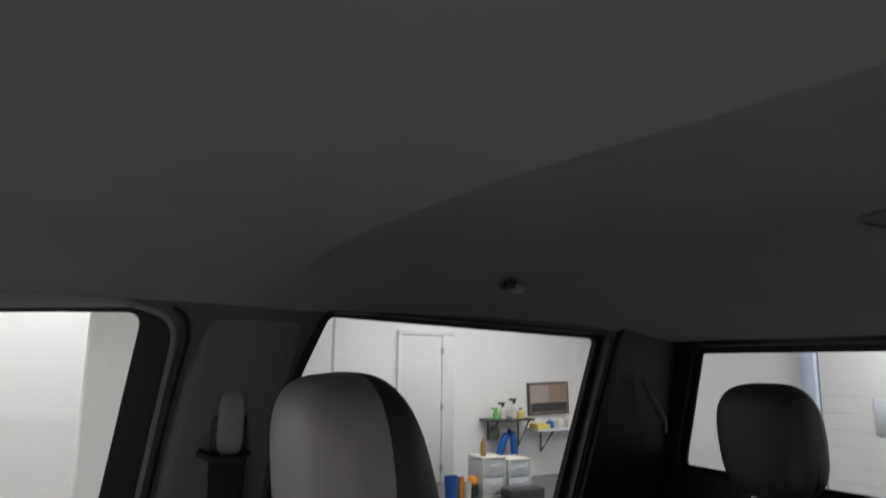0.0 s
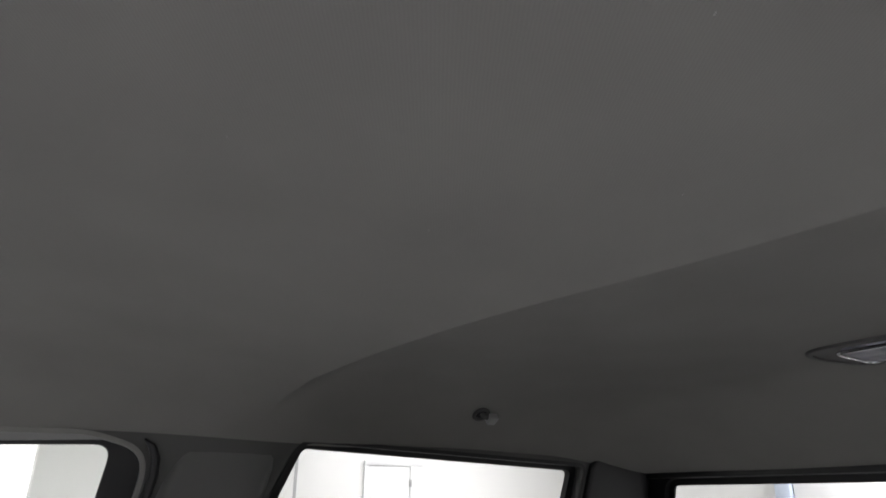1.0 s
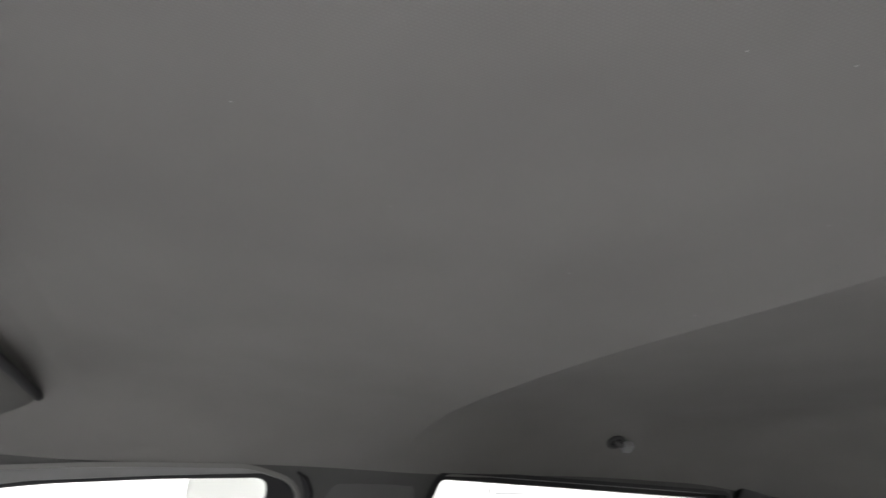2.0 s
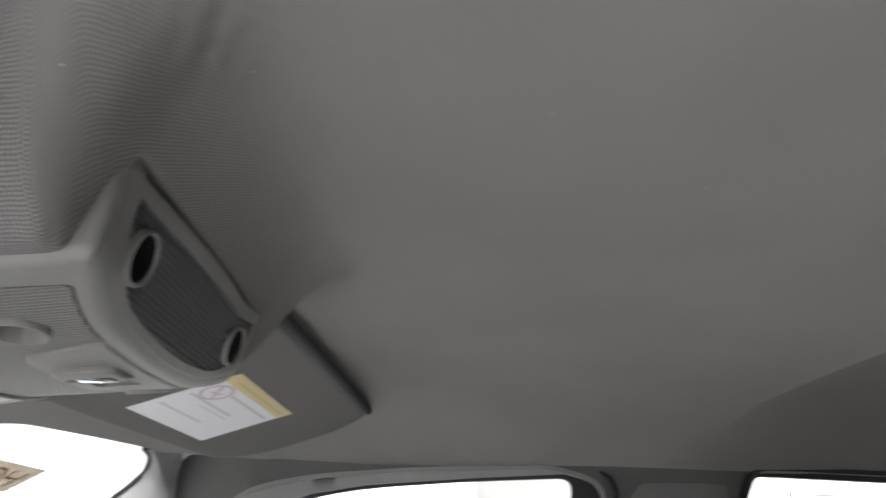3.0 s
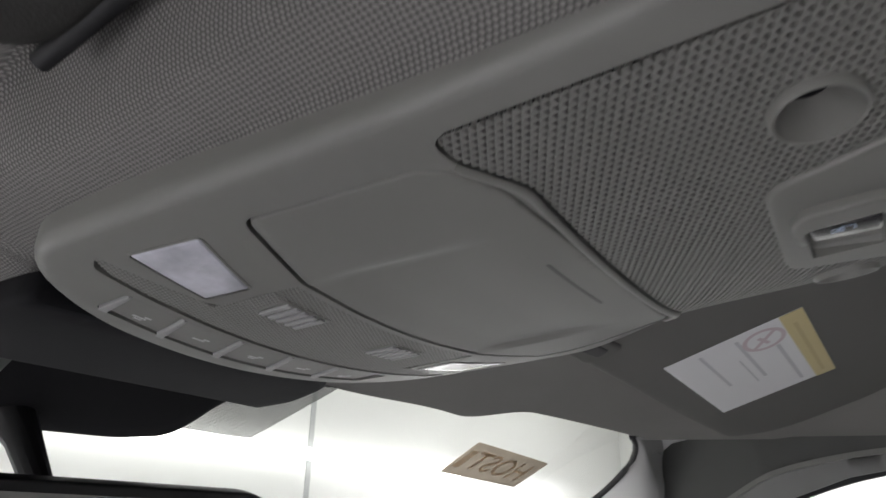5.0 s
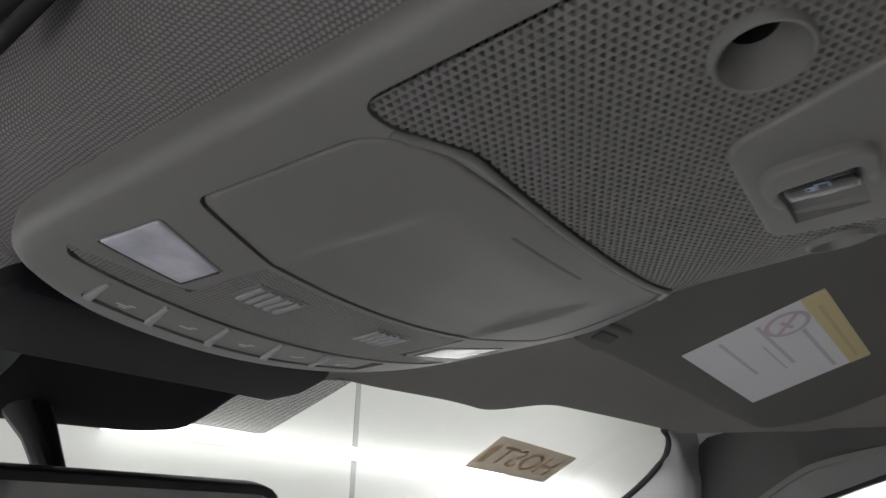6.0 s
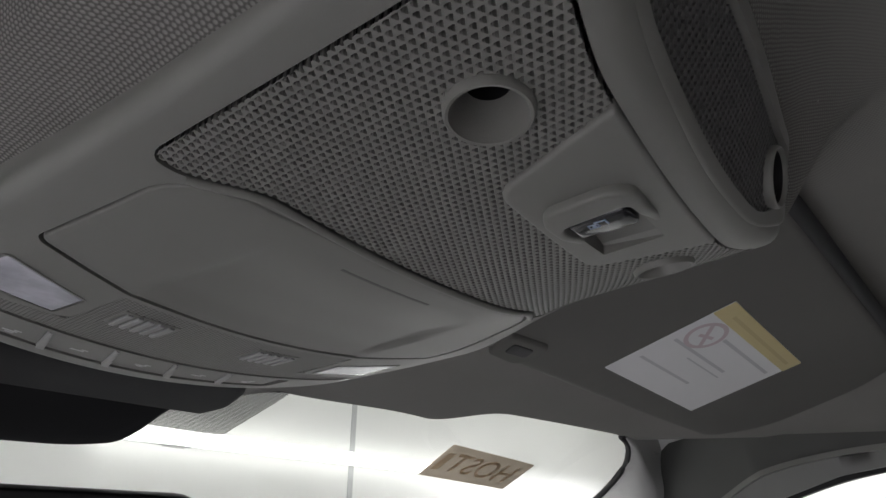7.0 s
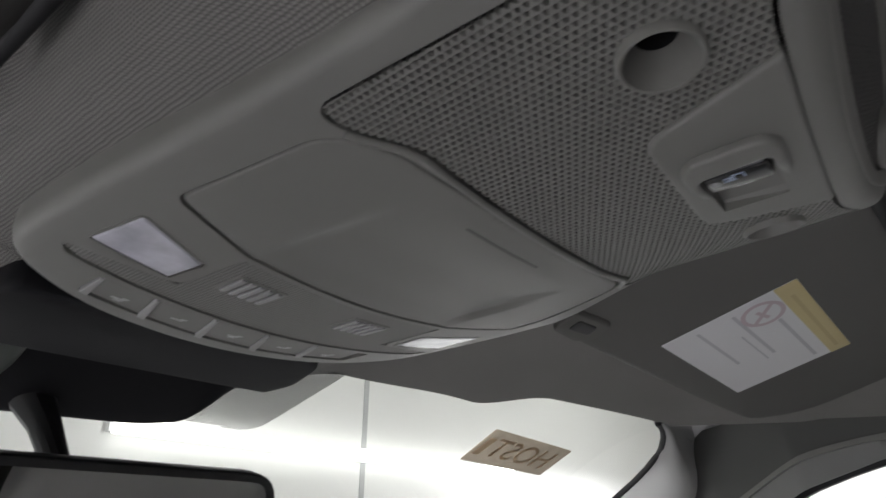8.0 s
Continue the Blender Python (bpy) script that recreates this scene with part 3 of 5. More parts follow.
def rear_lean(x, y, up):
    """The housing, whose rear face leans back."""
    edge = rear_line(x) + 0.004
    return (x, y + rear_slope(x) * max(0.0, up) * float(smooth(edge + 0.018, edge, y)), float(console_z(x, y)) + up)


console = thing("overhead_console", "grey plastic overhead console with dimpled panel, map lamps and buttons", "overhead console", at=(0, 0.04, 1.75))


def cpart(name, bm, mat, label="", parent=None, sharp=35):
    ob = part(name, bm, mat, parent or console, label, sharp)
    if parent is None:
        ob.matrix_parent_inverse = console.matrix_basis.inverted()
    return ob


console.matrix_basis = Matrix.Translation((0, 0.04, 1.75))
HOUSING = round_loop([(x, rear_line(x)) for x in np.linspace(-0.1030, 0.0950, 21)] + [ (0.1060, 0.0), (0.1120, 0.10), (0.1115, 0.170), (0.075, 0.1940), (0.0, 0.2025), (-0.075, 0.1940), (-0.1160, 0.168), (-0.1140, 0.10), (-0.1060, 0.0)],
                     [0.012] + [0.004] * 19 + [0.012, 0.03, 0.03, 0.028, 0.03, 0.05, 0.03, 0.028, 0.03, 0.03], 7)


def side_half(y):
    return 0.0953 + 0.062 * min(y, 0.0)


def corner_min(a, b, r):
    """Distance to a corner's two edges, rounded with radius r."""
    return np.where((a < r) & (b < r), r - np.hypot(np.minimum(a - r, 0), np.minimum(b - r, 0)), np.minimum(a, b))


PANEL = round_loop([(x, float(panel_front(x))) for x in np.linspace(-0.0930, 0.0930, 31)] + [(side_half(0.003), 0.003)] + [(side_half(y) - 0.009 * float(smooth(-0.03, -0.09, y)), y) for y in np.linspace(-0.012, -0.080, 6)]
                   + [(x, float(panel_rear(x))) for x in np.linspace(0.0800, -0.0885, 31)] + [(-side_half(y), y) for y in np.linspace(-0.088, -0.012, 6)] + [(-side_half(0.003), 0.003)], 0.0022, 2)
BIN = round_loop([(-0.0945, 0.0745), (-0.0875, 0.012), (-0.072, 0.0005), (-0.03, -0.0035), (0.03, -0.0035), (0.072, 0.0005), (0.0875, 0.012), (0.0945, 0.0745), (0.057, 0.0875), (0.0, 0.0905), (-0.057, 0.0875)],
                 [0.005, 0.016, 0.012, 0.02, 0.02, 0.012, 0.016, 0.005, 0.002, 0.05, 0.002])
LENS = round_loop([(-0.0985, 0.1265), (-0.0945, 0.0935), (-0.0625, 0.1065), (-0.0645, 0.1295)], [0.002, 0.003, 0.002, 0.002])
LENS_R = [(-x, y) for x, y in LENS][::-1]
STRIP = round_loop([(-0.1025, 0.1385), (-0.0985, 0.1465), (-0.075, 0.1500), (-0.03, 0.1525), (0.0, 0.1530), (0.03, 0.1525), (0.075, 0.1500), (0.0985, 0.1465), (0.1025, 0.1385), (0.062, 0.1315), (0.0585, 0.1285), (0.0565, 0.0905), (0.0, 0.0935),
                    (-0.0565, 0.0905), (-0.0585, 0.1285), (-0.062, 0.1315)], [0.002, 0.003, 0.02, 0.02, 0.02, 0.02, 0.02, 0.003, 0.002, 0.003, 0.002, 0.001, 0.02, 0.001, 0.002, 0.003])
BUTTON_EDGES = [-0.079, -0.0545, -0.0255, 0.0035, 0.0340, 0.067]
BUTTON_ROW = round_loop([(-0.0805, 0.1545), (0.0705, 0.1545), (0.072, 0.178), (0.0, 0.1865), (-0.080, 0.178)], [0.002, 0.002, 0.004, 0.05, 0.004])

cpart("housing", plate(HOUSING, [PANEL, BIN, LENS, LENS_R, STRIP, BUTTON_ROW], 0.007, edge=0.0048, wall=lambda x, y: 0.0035 if -0.083 < x < 0.080 and y < -0.07 else 0.0385, hole_wall=0.004, place=rear_lean, fine=0.0035), M_PLASTIC, "smooth grey plastic housing with rounded rim", sharp=40)
# The backing's colour gives the gaps between the parts their shade.
cpart("backing", plate(inset(HOUSING, 0.012), (), 0.02, place=on_console(0.0165), fine=0.008), M_VOID, "inner backing coloured near-black for the shade in the gaps")


def lattice(px, py, pitch, size):
    """How deep in a three-cornered dimple a place lies, 0 to 1, on a staggered grid."""
    rowh = pitch * 0.866
    best = np.zeros_like(px)
    r0 = np.floor(py / rowh)
    for dr in (0, 1):
        r = r0 + dr
        shift = np.where(r % 2 == 0, 0.0, 0.5)
        c = np.round(px / pitch - shift)
        dx, dy = px - (c + shift) * pitch, py - r * rowh
        tri = np.maximum(np.maximum(dy, -0.5 * dy + 0.866 * dx), -0.5 * dy - 0.866 * dx)
        rad = np.maximum(np.hypot(dx, dy) * 0.66, tri)
        best = np.maximum(best, np.clip(1 - rad / size, 0, 1))
    return best


def dimple_sheet(front, rear, half, reach, pitch, size, deep, dz, groove, cut=None, fine=10, gap=0.0002):
    """A level grid of dimples between two curves and two sides, sunk along its edge."""
    step, row = pitch / fine, pitch * 0.866 / 0.97
    xs = np.arange(-math.ceil(reach / row), math.ceil(reach / row) + 1e-6, 1 / (fine - 1)) * row
    ys = np.arange(math.floor(min(rear(xs)) / pitch), max(front(xs)) / pitch + 1 / fine, 1 / fine) * pitch
    X, Y = np.meshgrid(xs, ys)
    side = corner_min(half(X, Y) - np.abs(X), np.minimum(front(X) - Y, Y - rear(X)), 0.0035)
    d = lattice(Y, -X * 0.97, pitch, size)
    Z = console_z(X, Y) + dz + deep * smooth(0.03, 0.36, d) * smooth(0.0, 0.0012, side) + groove * (1 - smooth(0.0001, 0.0009, side))
    mid = lambda a: (a[:-1, :-1] + a[1:, 1:]) / 2
    mask = mid(side) > gap
    if cut is not None:
        mask &= ~cut(mid(X), mid(Y))
    return sheet(np.dstack([X, Y, Z]), mask)


CUPS = [(-0.0580, -0.0708), (0.0545, -0.0655)]
BEZEL = round_loop([(-0.0425, -0.0935), (-0.0312, -0.0538), (0.0285, -0.0500), (0.0415, -0.0875), (0.0, -0.0899)], [0.002, 0.007, 0.007, 0.002, 0.02])
PIT = round_loop([(-0.0080, -0.0797), (-0.0080, -0.0596), (0.0212, -0.0588), (0.0222, -0.0782)], [0.003, 0.003, 0.0008, 0.0008])


def panel_cut(x, y):
    out = np.zeros(x.shape, bool)
    for cx, cy in CUPS:
        out |= np.hypot(x - cx, y - cy) < 0.0088
    out |= (y < -0.0550) & (np.abs(x + 0.001) < 0.0265 + (-0.056 - y) * 0.33)
    return out


panel = cpart("dimpled_panel", dimple_sheet(lambda X: -0.0045 + 0.0115 * smooth(0.062, 0.089, np.abs(X)), panel_rear, lambda X, Y: 0.0953 + 0.062 * np.minimum(Y, 0.0) - np.where(X > 0, 0.009 * smooth(-0.03, -0.09, Y), 0), 0.0965, 0.00236, 0.00055, 0.0050, 0.0004, 0.004, panel_cut, 10, 0.0013),
              M_DIMPLE, "grey plastic panel with rows of small three-cornered dimples", sharp=70)

for cx, cy in CUPS:
    top = console_z(cx, cy)
    low, throat, deep = (0.0006, 0.0074, 0.0030) if cx > 0 else (0.0, 0.0054, 0.0082)
    slope = Matrix.Translation((cx, cy, top)) @ Euler((math.atan(-0.05345 + 2 * 0.15633 * cy), -math.atan(2 * 0.88196 * cx + 5.6 * max(cx - 0.036, 0.0)), 0)).to_matrix().to_4x4()
    cup = cpart("microphone_cup", lathe([(0.0106, 0.0016), (0.0104, -0.0010 + low), (0.0098, -0.0019 + low), (0.0091, -0.0017 + low), (0.0086, -0.0002 + low), (throat + 0.0008, deep - 0.0020), (throat, deep)], 48, slope), M_PLASTIC, "conical grey plastic cup")
    # Shade inside the cup is put into the well's near-black colour.
    well = cpart("well", lathe([(throat + 0.0002, deep - 0.0002), (throat, 0.0150), (0.0, 0.0150)], 32, slope), M_VOID, "well coloured near-black for its shade", parent=cup)

bezel = cpart("switch_bezel", plate(BEZEL, [PIT], 0.005, edge=0.0014, wall=0.002, hole_wall=0.006, place=on_console(-0.0011), fine=0.002), M_PLASTIC, "smooth grey bezel round the window switch")
zs = console_z(0.0, -0.07)
HOOD = round_loop([(0.0085, -0.0568), (-0.0125, -0.0566), (-0.0178, -0.0605), (-0.0172, -0.0795), (-0.0125, -0.0842), (0.0110, -0.0825), (0.0110, -0.0795), (-0.0078, -0.0800), (-0.0078, -0.0598), (0.0085, -0.0595)],
                  [0.0012, 0.004, 0.005, 0.005, 0.004, 0.0012, 0.0012, 0.003, 0.003, 0.0012])
cpart("hood_rim", plate(HOOD, (), 0.0016, edge=0.0013, wall=0.005, place=lambda x, y, up: (x, y, float(console_z(x, y)) - 0.0012 - 0.0028 * (1 - float(smooth(-0.004, 0.0105, x))) + up), fine=0.0011), M_PLASTIC, "raised rounded hood rim", parent=bezel, sharp=70)
bm = bmesh.new()
prof = [(-0.0082, 0.0075), (0.0030, 0.0072), (0.0060, 0.0060), (0.0205, 0.0022), (0.0222, 0.0006)]
rows = [[bm.verts.new((x, y, zs + h)) for x, h in prof] for y in (-0.0798, -0.0586)]
for k in range(len(prof) - 1):
    bm.faces.new((rows[0][k], rows[0][k + 1], rows[1][k + 1], rows[1][k]))
cpart("switch_pocket", bm, M_PLASTIC, parent=bezel)
key = cpart("switch_key", box(-0.0074, 0.0036, -0.0788, -0.0602, zs - 0.0034, zs + 0.0058, 0.0017, 3), M_GLOSS, "black rocker key with a bright edge")
strip = cpart("bright_edge", tube([(0.0034, y, zs - 0.0021 + 90 * (y + 0.0694) ** 2 * 0.1) for y in np.linspace(-0.0772, -0.0616, 9)], [0.0004] + [0.0008] * 7 + [0.0004], 10), M_CHROME, "chrome edge strip", parent=key)
for y0, y1, x0, x1 in ((-0.0720, -0.0716, -0.0052, -0.0026), (-0.0720, -0.0684, -0.0052, -0.0048), (-0.0692, -0.0660, -0.0042, -0.0038), (-0.0692, -0.0688, -0.0042, -0.0020), (-0.0664, -0.0660, -0.0042, -0.0020), (-0.0692, -0.0660, -0.0024, -0.0020), (-0.0684, -0.0672, -0.0034, -0.0028)):
    cpart("icon_bar", box(x0, x1, y0, y1, zs - 0.0036, zs - 0.0032), M_ICON, parent=key)

# the sunglasses bin: a door with a dished middle
BIN_DOOR = [(x, y + 0.0010 * float(smooth(0.065, 0.085, y) * (1 - smooth(0.05, 0.06, abs(x))))) for x, y in BIN]


def bin_place(x, y, up):
    dish = 0.0017 * float(1 - smooth(0.0535, 0.0555, abs(x) + 0.006 * (0.0875 - y) / 0.09)) * float(smooth(0.012, 0.045, y)) * (1 - 0.75 * float(smooth(0.066, 0.088, y)))
    return (x, y, float(console_z(x, y)) + 0.0002 + up + dish)


bin_door = cpart("bin_door", plate(inset(BIN_DOOR, 0.0012), (), 0.0028, edge=0.0010, wall=0.004, place=bin_place, fine=0.0025), M_PLASTIC, "smooth grey sunglasses bin door", sharp=50)
# The slot is a flush strip; a groove's shade is in its colour.
cpart("finger_slot", plate(round_loop([(-0.0255, 0.0098), (0.0185, 0.0098), (0.0185, 0.0116), (-0.0255, 0.0116)], 0.0006), (), 0.004, edge=0.0004, wall=0.0003, place=on_console(0.0001), fine=0.003), M_GROOVE, "flush strip with a groove's shade in its colour", parent=bin_door)
ridge_pts = [(x, float(panel_front(x)) + 0.0009, float(console_z(x, panel_front(x))) + 0.0001) for x in np.linspace(-0.084, 0.084, 50)]
cpart("bin_ridge", tube(ridge_pts, 0.0014, 12), M_PLASTIC, "rounded ridge between bin and panel")

for loop, side in ((LENS, -1), (LENS_R, 1)):
    lens = cpart("map_lamp_lens", plate(inset(loop, 0.0006), (), 0.004, edge=0.0012, wall=0.003, place=on_console(-0.0003), fine=0.002), M_LENS, "milky white map lamp lens")
    cpart("lens_rim", plate(inset(loop, -0.0006), [inset(loop, 0.0003)], 0.004, wall=0.0005, place=on_console(-0.0003), fine=0.002), M_PLASTIC, parent=lens)

# the finely dimpled strip with two slotted outlets
def strip_front(X):
    return 0.1520 - 0.35 * np.abs(X) ** 2 * 1.6 - 0.004 * smooth(0.09, 0.104, np.abs(X))


def strip_rear(X):
    return 0.0909 - 0.4 * X * X + 0.0430 * smooth(0.0568, 0.0585, np.abs(X)) + 0.0045 * smooth(0.07, 0.10, np.abs(X))


cpart("dimpled_strip", dimple_sheet(strip_front, strip_rear, lambda X, Y: 0.1035 + 0 * Y, 0.104, 0.0018, 0.00050, 0.0006, 0.0004, 0.003, None, 6), M_DIMPLE, "finely dimpled grey strip", sharp=70)
for x0 in (-0.0490, 0.0120):
    plate_loop = round_loop([(x0, 0.1030), (x0 + 0.0235, 0.1030), (x0 + 0.0235, 0.1215), (x0, 0.1215)], 0.0012)
    vent = cpart("slotted_outlet", plate(plate_loop, (), 0.005, edge=0.0006, wall=0.001, place=on_console(0.0001), fine=0.003), M_PLASTIC, "small outlet with pale slots")
    for k in range(5):
        xx = x0 + 0.0016 + k * 0.0043
        cpart("slot", plate(round_loop([(xx, 0.1042), (xx + 0.0024, 0.1042), (xx + 0.0024, 0.1205), (xx, 0.1205)], 0.0008), (), 0.004, edge=0.0004, wall=0.0005, place=on_console(-0.0010), fine=0.003), M_SLOT, parent=vent)
BUTTON_LEAN = [0.002, 0.006, 0.008, 0.011, 0.009, 0.004]
for k, (x0, x1) in enumerate(zip(BUTTON_EDGES, BUTTON_EDGES[1:])):
    e0, e1 = x0 + BUTTON_LEAN[k], x1 + BUTTON_LEAN[k + 1]
    f0, f1 = 0.1855 - 1.25 * e0 * e0, 0.1855 - 1.25 * e1 * e1
    lp = round_loop([(x0 + 0.0010, 0.1553), (x1 - 0.0006, 0.1553), (e1 - 0.0006, f1 - 0.001), (e0 + 0.0010, f0 - 0.001)], [0.0015, 0.001, 0.003, 0.003])
    btn = cpart("push_button", plate(lp, (), 0.004, edge=0.0012, wall=0.003, place=on_console(0.0008), fine=0.0025), M_PLASTIC, "grey push button with a pale symbol")
    cx, cy = (x0 + x1 + e0 + e1) / 4, 0.1705
    for dx, dy, w, h in ((-0.003, 0.0, 0.006, 0.0016), (0.001, -0.0022, 0.003, 0.0015), (-0.0012, 0.0023, 0.0035, 0.0015))[: 3 - k % 2]:
        cpart("symbol_bar", plate([(cx + dx, cy + dy), (cx + dx + w, cy + dy), (cx + dx + w, cy + dy + h), (cx + dx, cy + dy + h)], (), 0.004, place=on_console(0.0005), fine=0.003), M_PALE, parent=btn)
for x0, lean in zip(BUTTON_EDGES[:-1], BUTTON_LEAN):
    f = 0.1862 - 1.25 * (x0 + lean) ** 2
    # The dividers' pale colour stands in for light on their facets.
    cpart("button_divider", plate(round_loop([(x0 - 0.0008, 0.1550), (x0 + 0.0012, 0.1550), (x0 + lean + 0.0028, f), (x0 + lean - 0.0014, f)], 0.0005), (), 0.004, edge=0.0008, wall=0.003, place=on_console(-0.0004), fine=0.003), M_SLOT)

# the rear face: a ribbed grille of half-moon shape with two cups


def rear_face(x, h):
    """A point of the rear face, h above its foot."""
    return (x, rear_line(x) + rear_slope(x) * h, float(console_z(x, rear_line(x))) + h)


GRILLE_X, GRILLE_FAR = 0.0855, 0.0820


def grille_low(x):
    a = np.abs(x) / np.where(x < 0, GRILLE_X, GRILLE_FAR)
    return 0.0062 + 0.004 * a ** 2 + 0.018 * a ** 9


def grille_top(x):
    return 0.0415 - 1.25 * x * x


u, v = np.meshgrid(np.linspace(-1, 1, 480), np.linspace(0, 1, 120))
gxx = u * np.where(u < 0, GRILLE_X, GRILLE_FAR)
ghh = grille_low(gxx) + (grille_top(gxx) - grille_low(gxx)) * v
face = np.array([rear_face(a, b) for a, b in zip(gxx.ravel(), ghh.ravel())]).reshape(gxx.shape + (3,))
gd = lattice(gxx, face[..., 2], 0.0026, 0.00078)
face[..., 1] += -0.0004 + 0.0024 * smooth(0, 0.45, gd)
SPEAKER_CUPS = [(-0.0660, 0.0212), (0.0625, 0.0216)]
gmask = np.ones((119, 479), bool)
mx, mh = (gxx[:-1, :-1] + gxx[1:, 1:]) / 2, (ghh[:-1, :-1] + ghh[1:, 1:]) / 2
for cx, ch in SPEAKER_CUPS:
    gmask &= np.hypot(mx - cx, mh - ch) > 0.0095
# Same plastic as the housing, coloured darker for the shade on the rear face.
grille = cpart("rear_grille", sheet(face, gmask), M_GRILLE, "dimpled half-moon grille with its shade in a darker colour", sharp=70)
# the smooth surround of the grille, drawn out to a rounded tip at both ends
SURROUND = round_loop([(x, 0.0485 - 1.2 * x * x) for x in np.linspace(-0.088, 0.080, 15)] + [(0.0868, 0.0375), (0.0900, 0.0320), (0.0905, 0.0220), (0.0870, 0.0080)] + [(x, 0.0015 + 0.6 * x * x) for x in np.linspace(0.079, -0.085, 11)] + [(-0.0945, 0.0080), (-0.1012, 0.0220), (-0.1005, 0.0320), (-0.0950, 0.0372)],
                      [0.004] + [0.01] * 13 + [0.004, 0.006, 0.006, 0.008, 0.008] + [0.01] * 11 + [0.008, 0.008, 0.006, 0.006])
GRILLE_HOLE = [(x, float(grille_low(x))) for x in np.linspace(-GRILLE_X, GRILLE_FAR, 50)] + [(x, float(grille_top(x))) for x in np.linspace(GRILLE_FAR, -GRILLE_X, 30)]


def on_rear(x, h, up):
    px, py, pz = rear_face(x, h)
    wrap = max(0.0, -x - 0.086, x - 0.082) / 0.015
    return (px, py - 0.0013 * float(smooth(0.001, 0.010, h)) - 0.0012 * float(smooth(0.016, 0.034, h)) + 0.006 * wrap * wrap + up, pz + 0.3 * up)


cpart("grille_surround", plate(SURROUND, [GRILLE_HOLE], 0.004, edge=0.0018, wall=0.006, hole_wall=0.004, place=on_rear, fine=0.002), M_PLASTIC, "smooth rounded surround of the grille", sharp=60)
for cx, ch in SPEAKER_CUPS:
    px, py, pz = rear_face(cx, ch)
    lean = math.degrees(math.atan(-rear_slope(cx)))
    turn = Matrix.Translation((px, py - 0.0012, pz)) @ Euler((radians(-90 + lean), 0, math.atan(0.07 - 0.76 * cx))).to_matrix().to_4x4()
    cup = cpart("speaker_cup", lathe([(0.0108, 0.0030), (0.0108, -0.0012), (0.0104, -0.0021), (0.0099, -0.0023), (0.0094, -0.0018), (0.0091, -0.0008)], 40, turn), M_PLASTIC, "ring-edged cup")
    # This well is coloured near-black too, for the shade within the ring.
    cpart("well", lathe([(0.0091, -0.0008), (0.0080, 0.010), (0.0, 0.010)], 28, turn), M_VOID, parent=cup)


# ---- sun visors ----
def visor_plane(x, y):
    return 1.7642 - 0.04 * x - 0.31 * y


VISOR_FRONT = [(0.626, -0.055), (0.632, 0.050), (0.575, 0.096), (0.46, 0.101), (0.215, 0.106), (0.150, 0.100)]
VISOR = round_loop([(0.140, -0.0790), (0.20, -0.0833), (0.26, -0.0858), (0.34, -0.0887), (0.45, -0.0927), (0.592, -0.0970)] + VISOR_FRONT, [0.012, 0.03, 0.03, 0.03, 0.03, 0.02, 0.04, 0.035, 0.02, 0.05, 0.02, 0.02])
VISOR_LEFT = round_loop([(0.137, -0.070), (0.590, -0.0920)] + VISOR_FRONT, [0.012, 0.02, 0.04, 0.035, 0.02, 0.05, 0.02, 0.02])


def sun_visor(s, dx=0.0, dz=0.0, label=""):
    ob = thing("sun_visor", label, "sun visor", "sun visors", at=(s * 0.38 + dx, 0.0, 1.76 + dz))
    ob.matrix_basis = Matrix.Translation((s * 0.38 + dx, 0.0, 1.76 + dz))
    inv = ob.matrix_basis.inverted()

    def put(x, y, up):
        return (s * x + dx, y, visor_plane(x, y) + dz + up)

    def vpart(name, bm, mat, label="", parent=None):
        p = part(name, bm, mat, parent or ob, label)
        if parent is None:
            p.matrix_parent_inverse = inv
        return p

    # The left blade's shade is put into its darker vinyl colour.
    shape, skin = (VISOR, M_VISOR) if s > 0 else (VISOR_LEFT, M_VISOR_SHADED)
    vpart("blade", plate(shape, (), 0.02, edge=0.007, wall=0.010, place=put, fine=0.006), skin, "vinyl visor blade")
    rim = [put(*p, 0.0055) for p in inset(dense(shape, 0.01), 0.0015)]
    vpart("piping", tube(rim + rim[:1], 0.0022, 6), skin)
    # A black tube along the edge stands in for the gap's shadow.
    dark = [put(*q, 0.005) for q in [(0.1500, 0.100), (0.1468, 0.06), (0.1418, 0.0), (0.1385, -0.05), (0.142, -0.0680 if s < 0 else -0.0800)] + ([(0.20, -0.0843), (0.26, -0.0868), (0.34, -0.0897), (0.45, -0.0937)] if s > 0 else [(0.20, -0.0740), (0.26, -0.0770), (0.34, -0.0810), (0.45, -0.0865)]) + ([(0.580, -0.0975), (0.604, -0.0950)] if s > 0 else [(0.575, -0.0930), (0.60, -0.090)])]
    vpart("edge_shadow_strip", tube(dark, [0.003, 0.0042, 0.0042, 0.0042] + [0.0055 if s > 0 else 0.0075] * 6 + [0.003], 12), M_RUBBER, "black strip standing in for the shadow in the visor's gap")
    clip = vpart("pivot_clip", plate(round_loop([(0.180, 0.079), (0.221, 0.075), (0.226, 0.092), (0.214, 0.1015), (0.184, 0.1015)], 0.005), (), 0.006, edge=0.0022, wall=0.004, place=lambda x, y, up: put(x, y, up - 0.0032), fine=0.003), M_VISOR, "grey pivot clip")
    # No opening here: a black plate gives the mouth its shade.
    vpart("clip_mouth", plate(round_loop([(0.190, 0.0835), (0.211, 0.0815), (0.213, 0.0905), (0.192, 0.0935)], 0.003), (), 0.006, edge=0.0006, wall=0.0008, place=lambda x, y, up: put(x, y, up - 0.0040), fine=0.003), M_BLACK, "black plate standing in for the shade in the clip's mouth", clip)
    return ob


sun_visor(1, label="grey vinyl sun visor folded up, with a printed label")
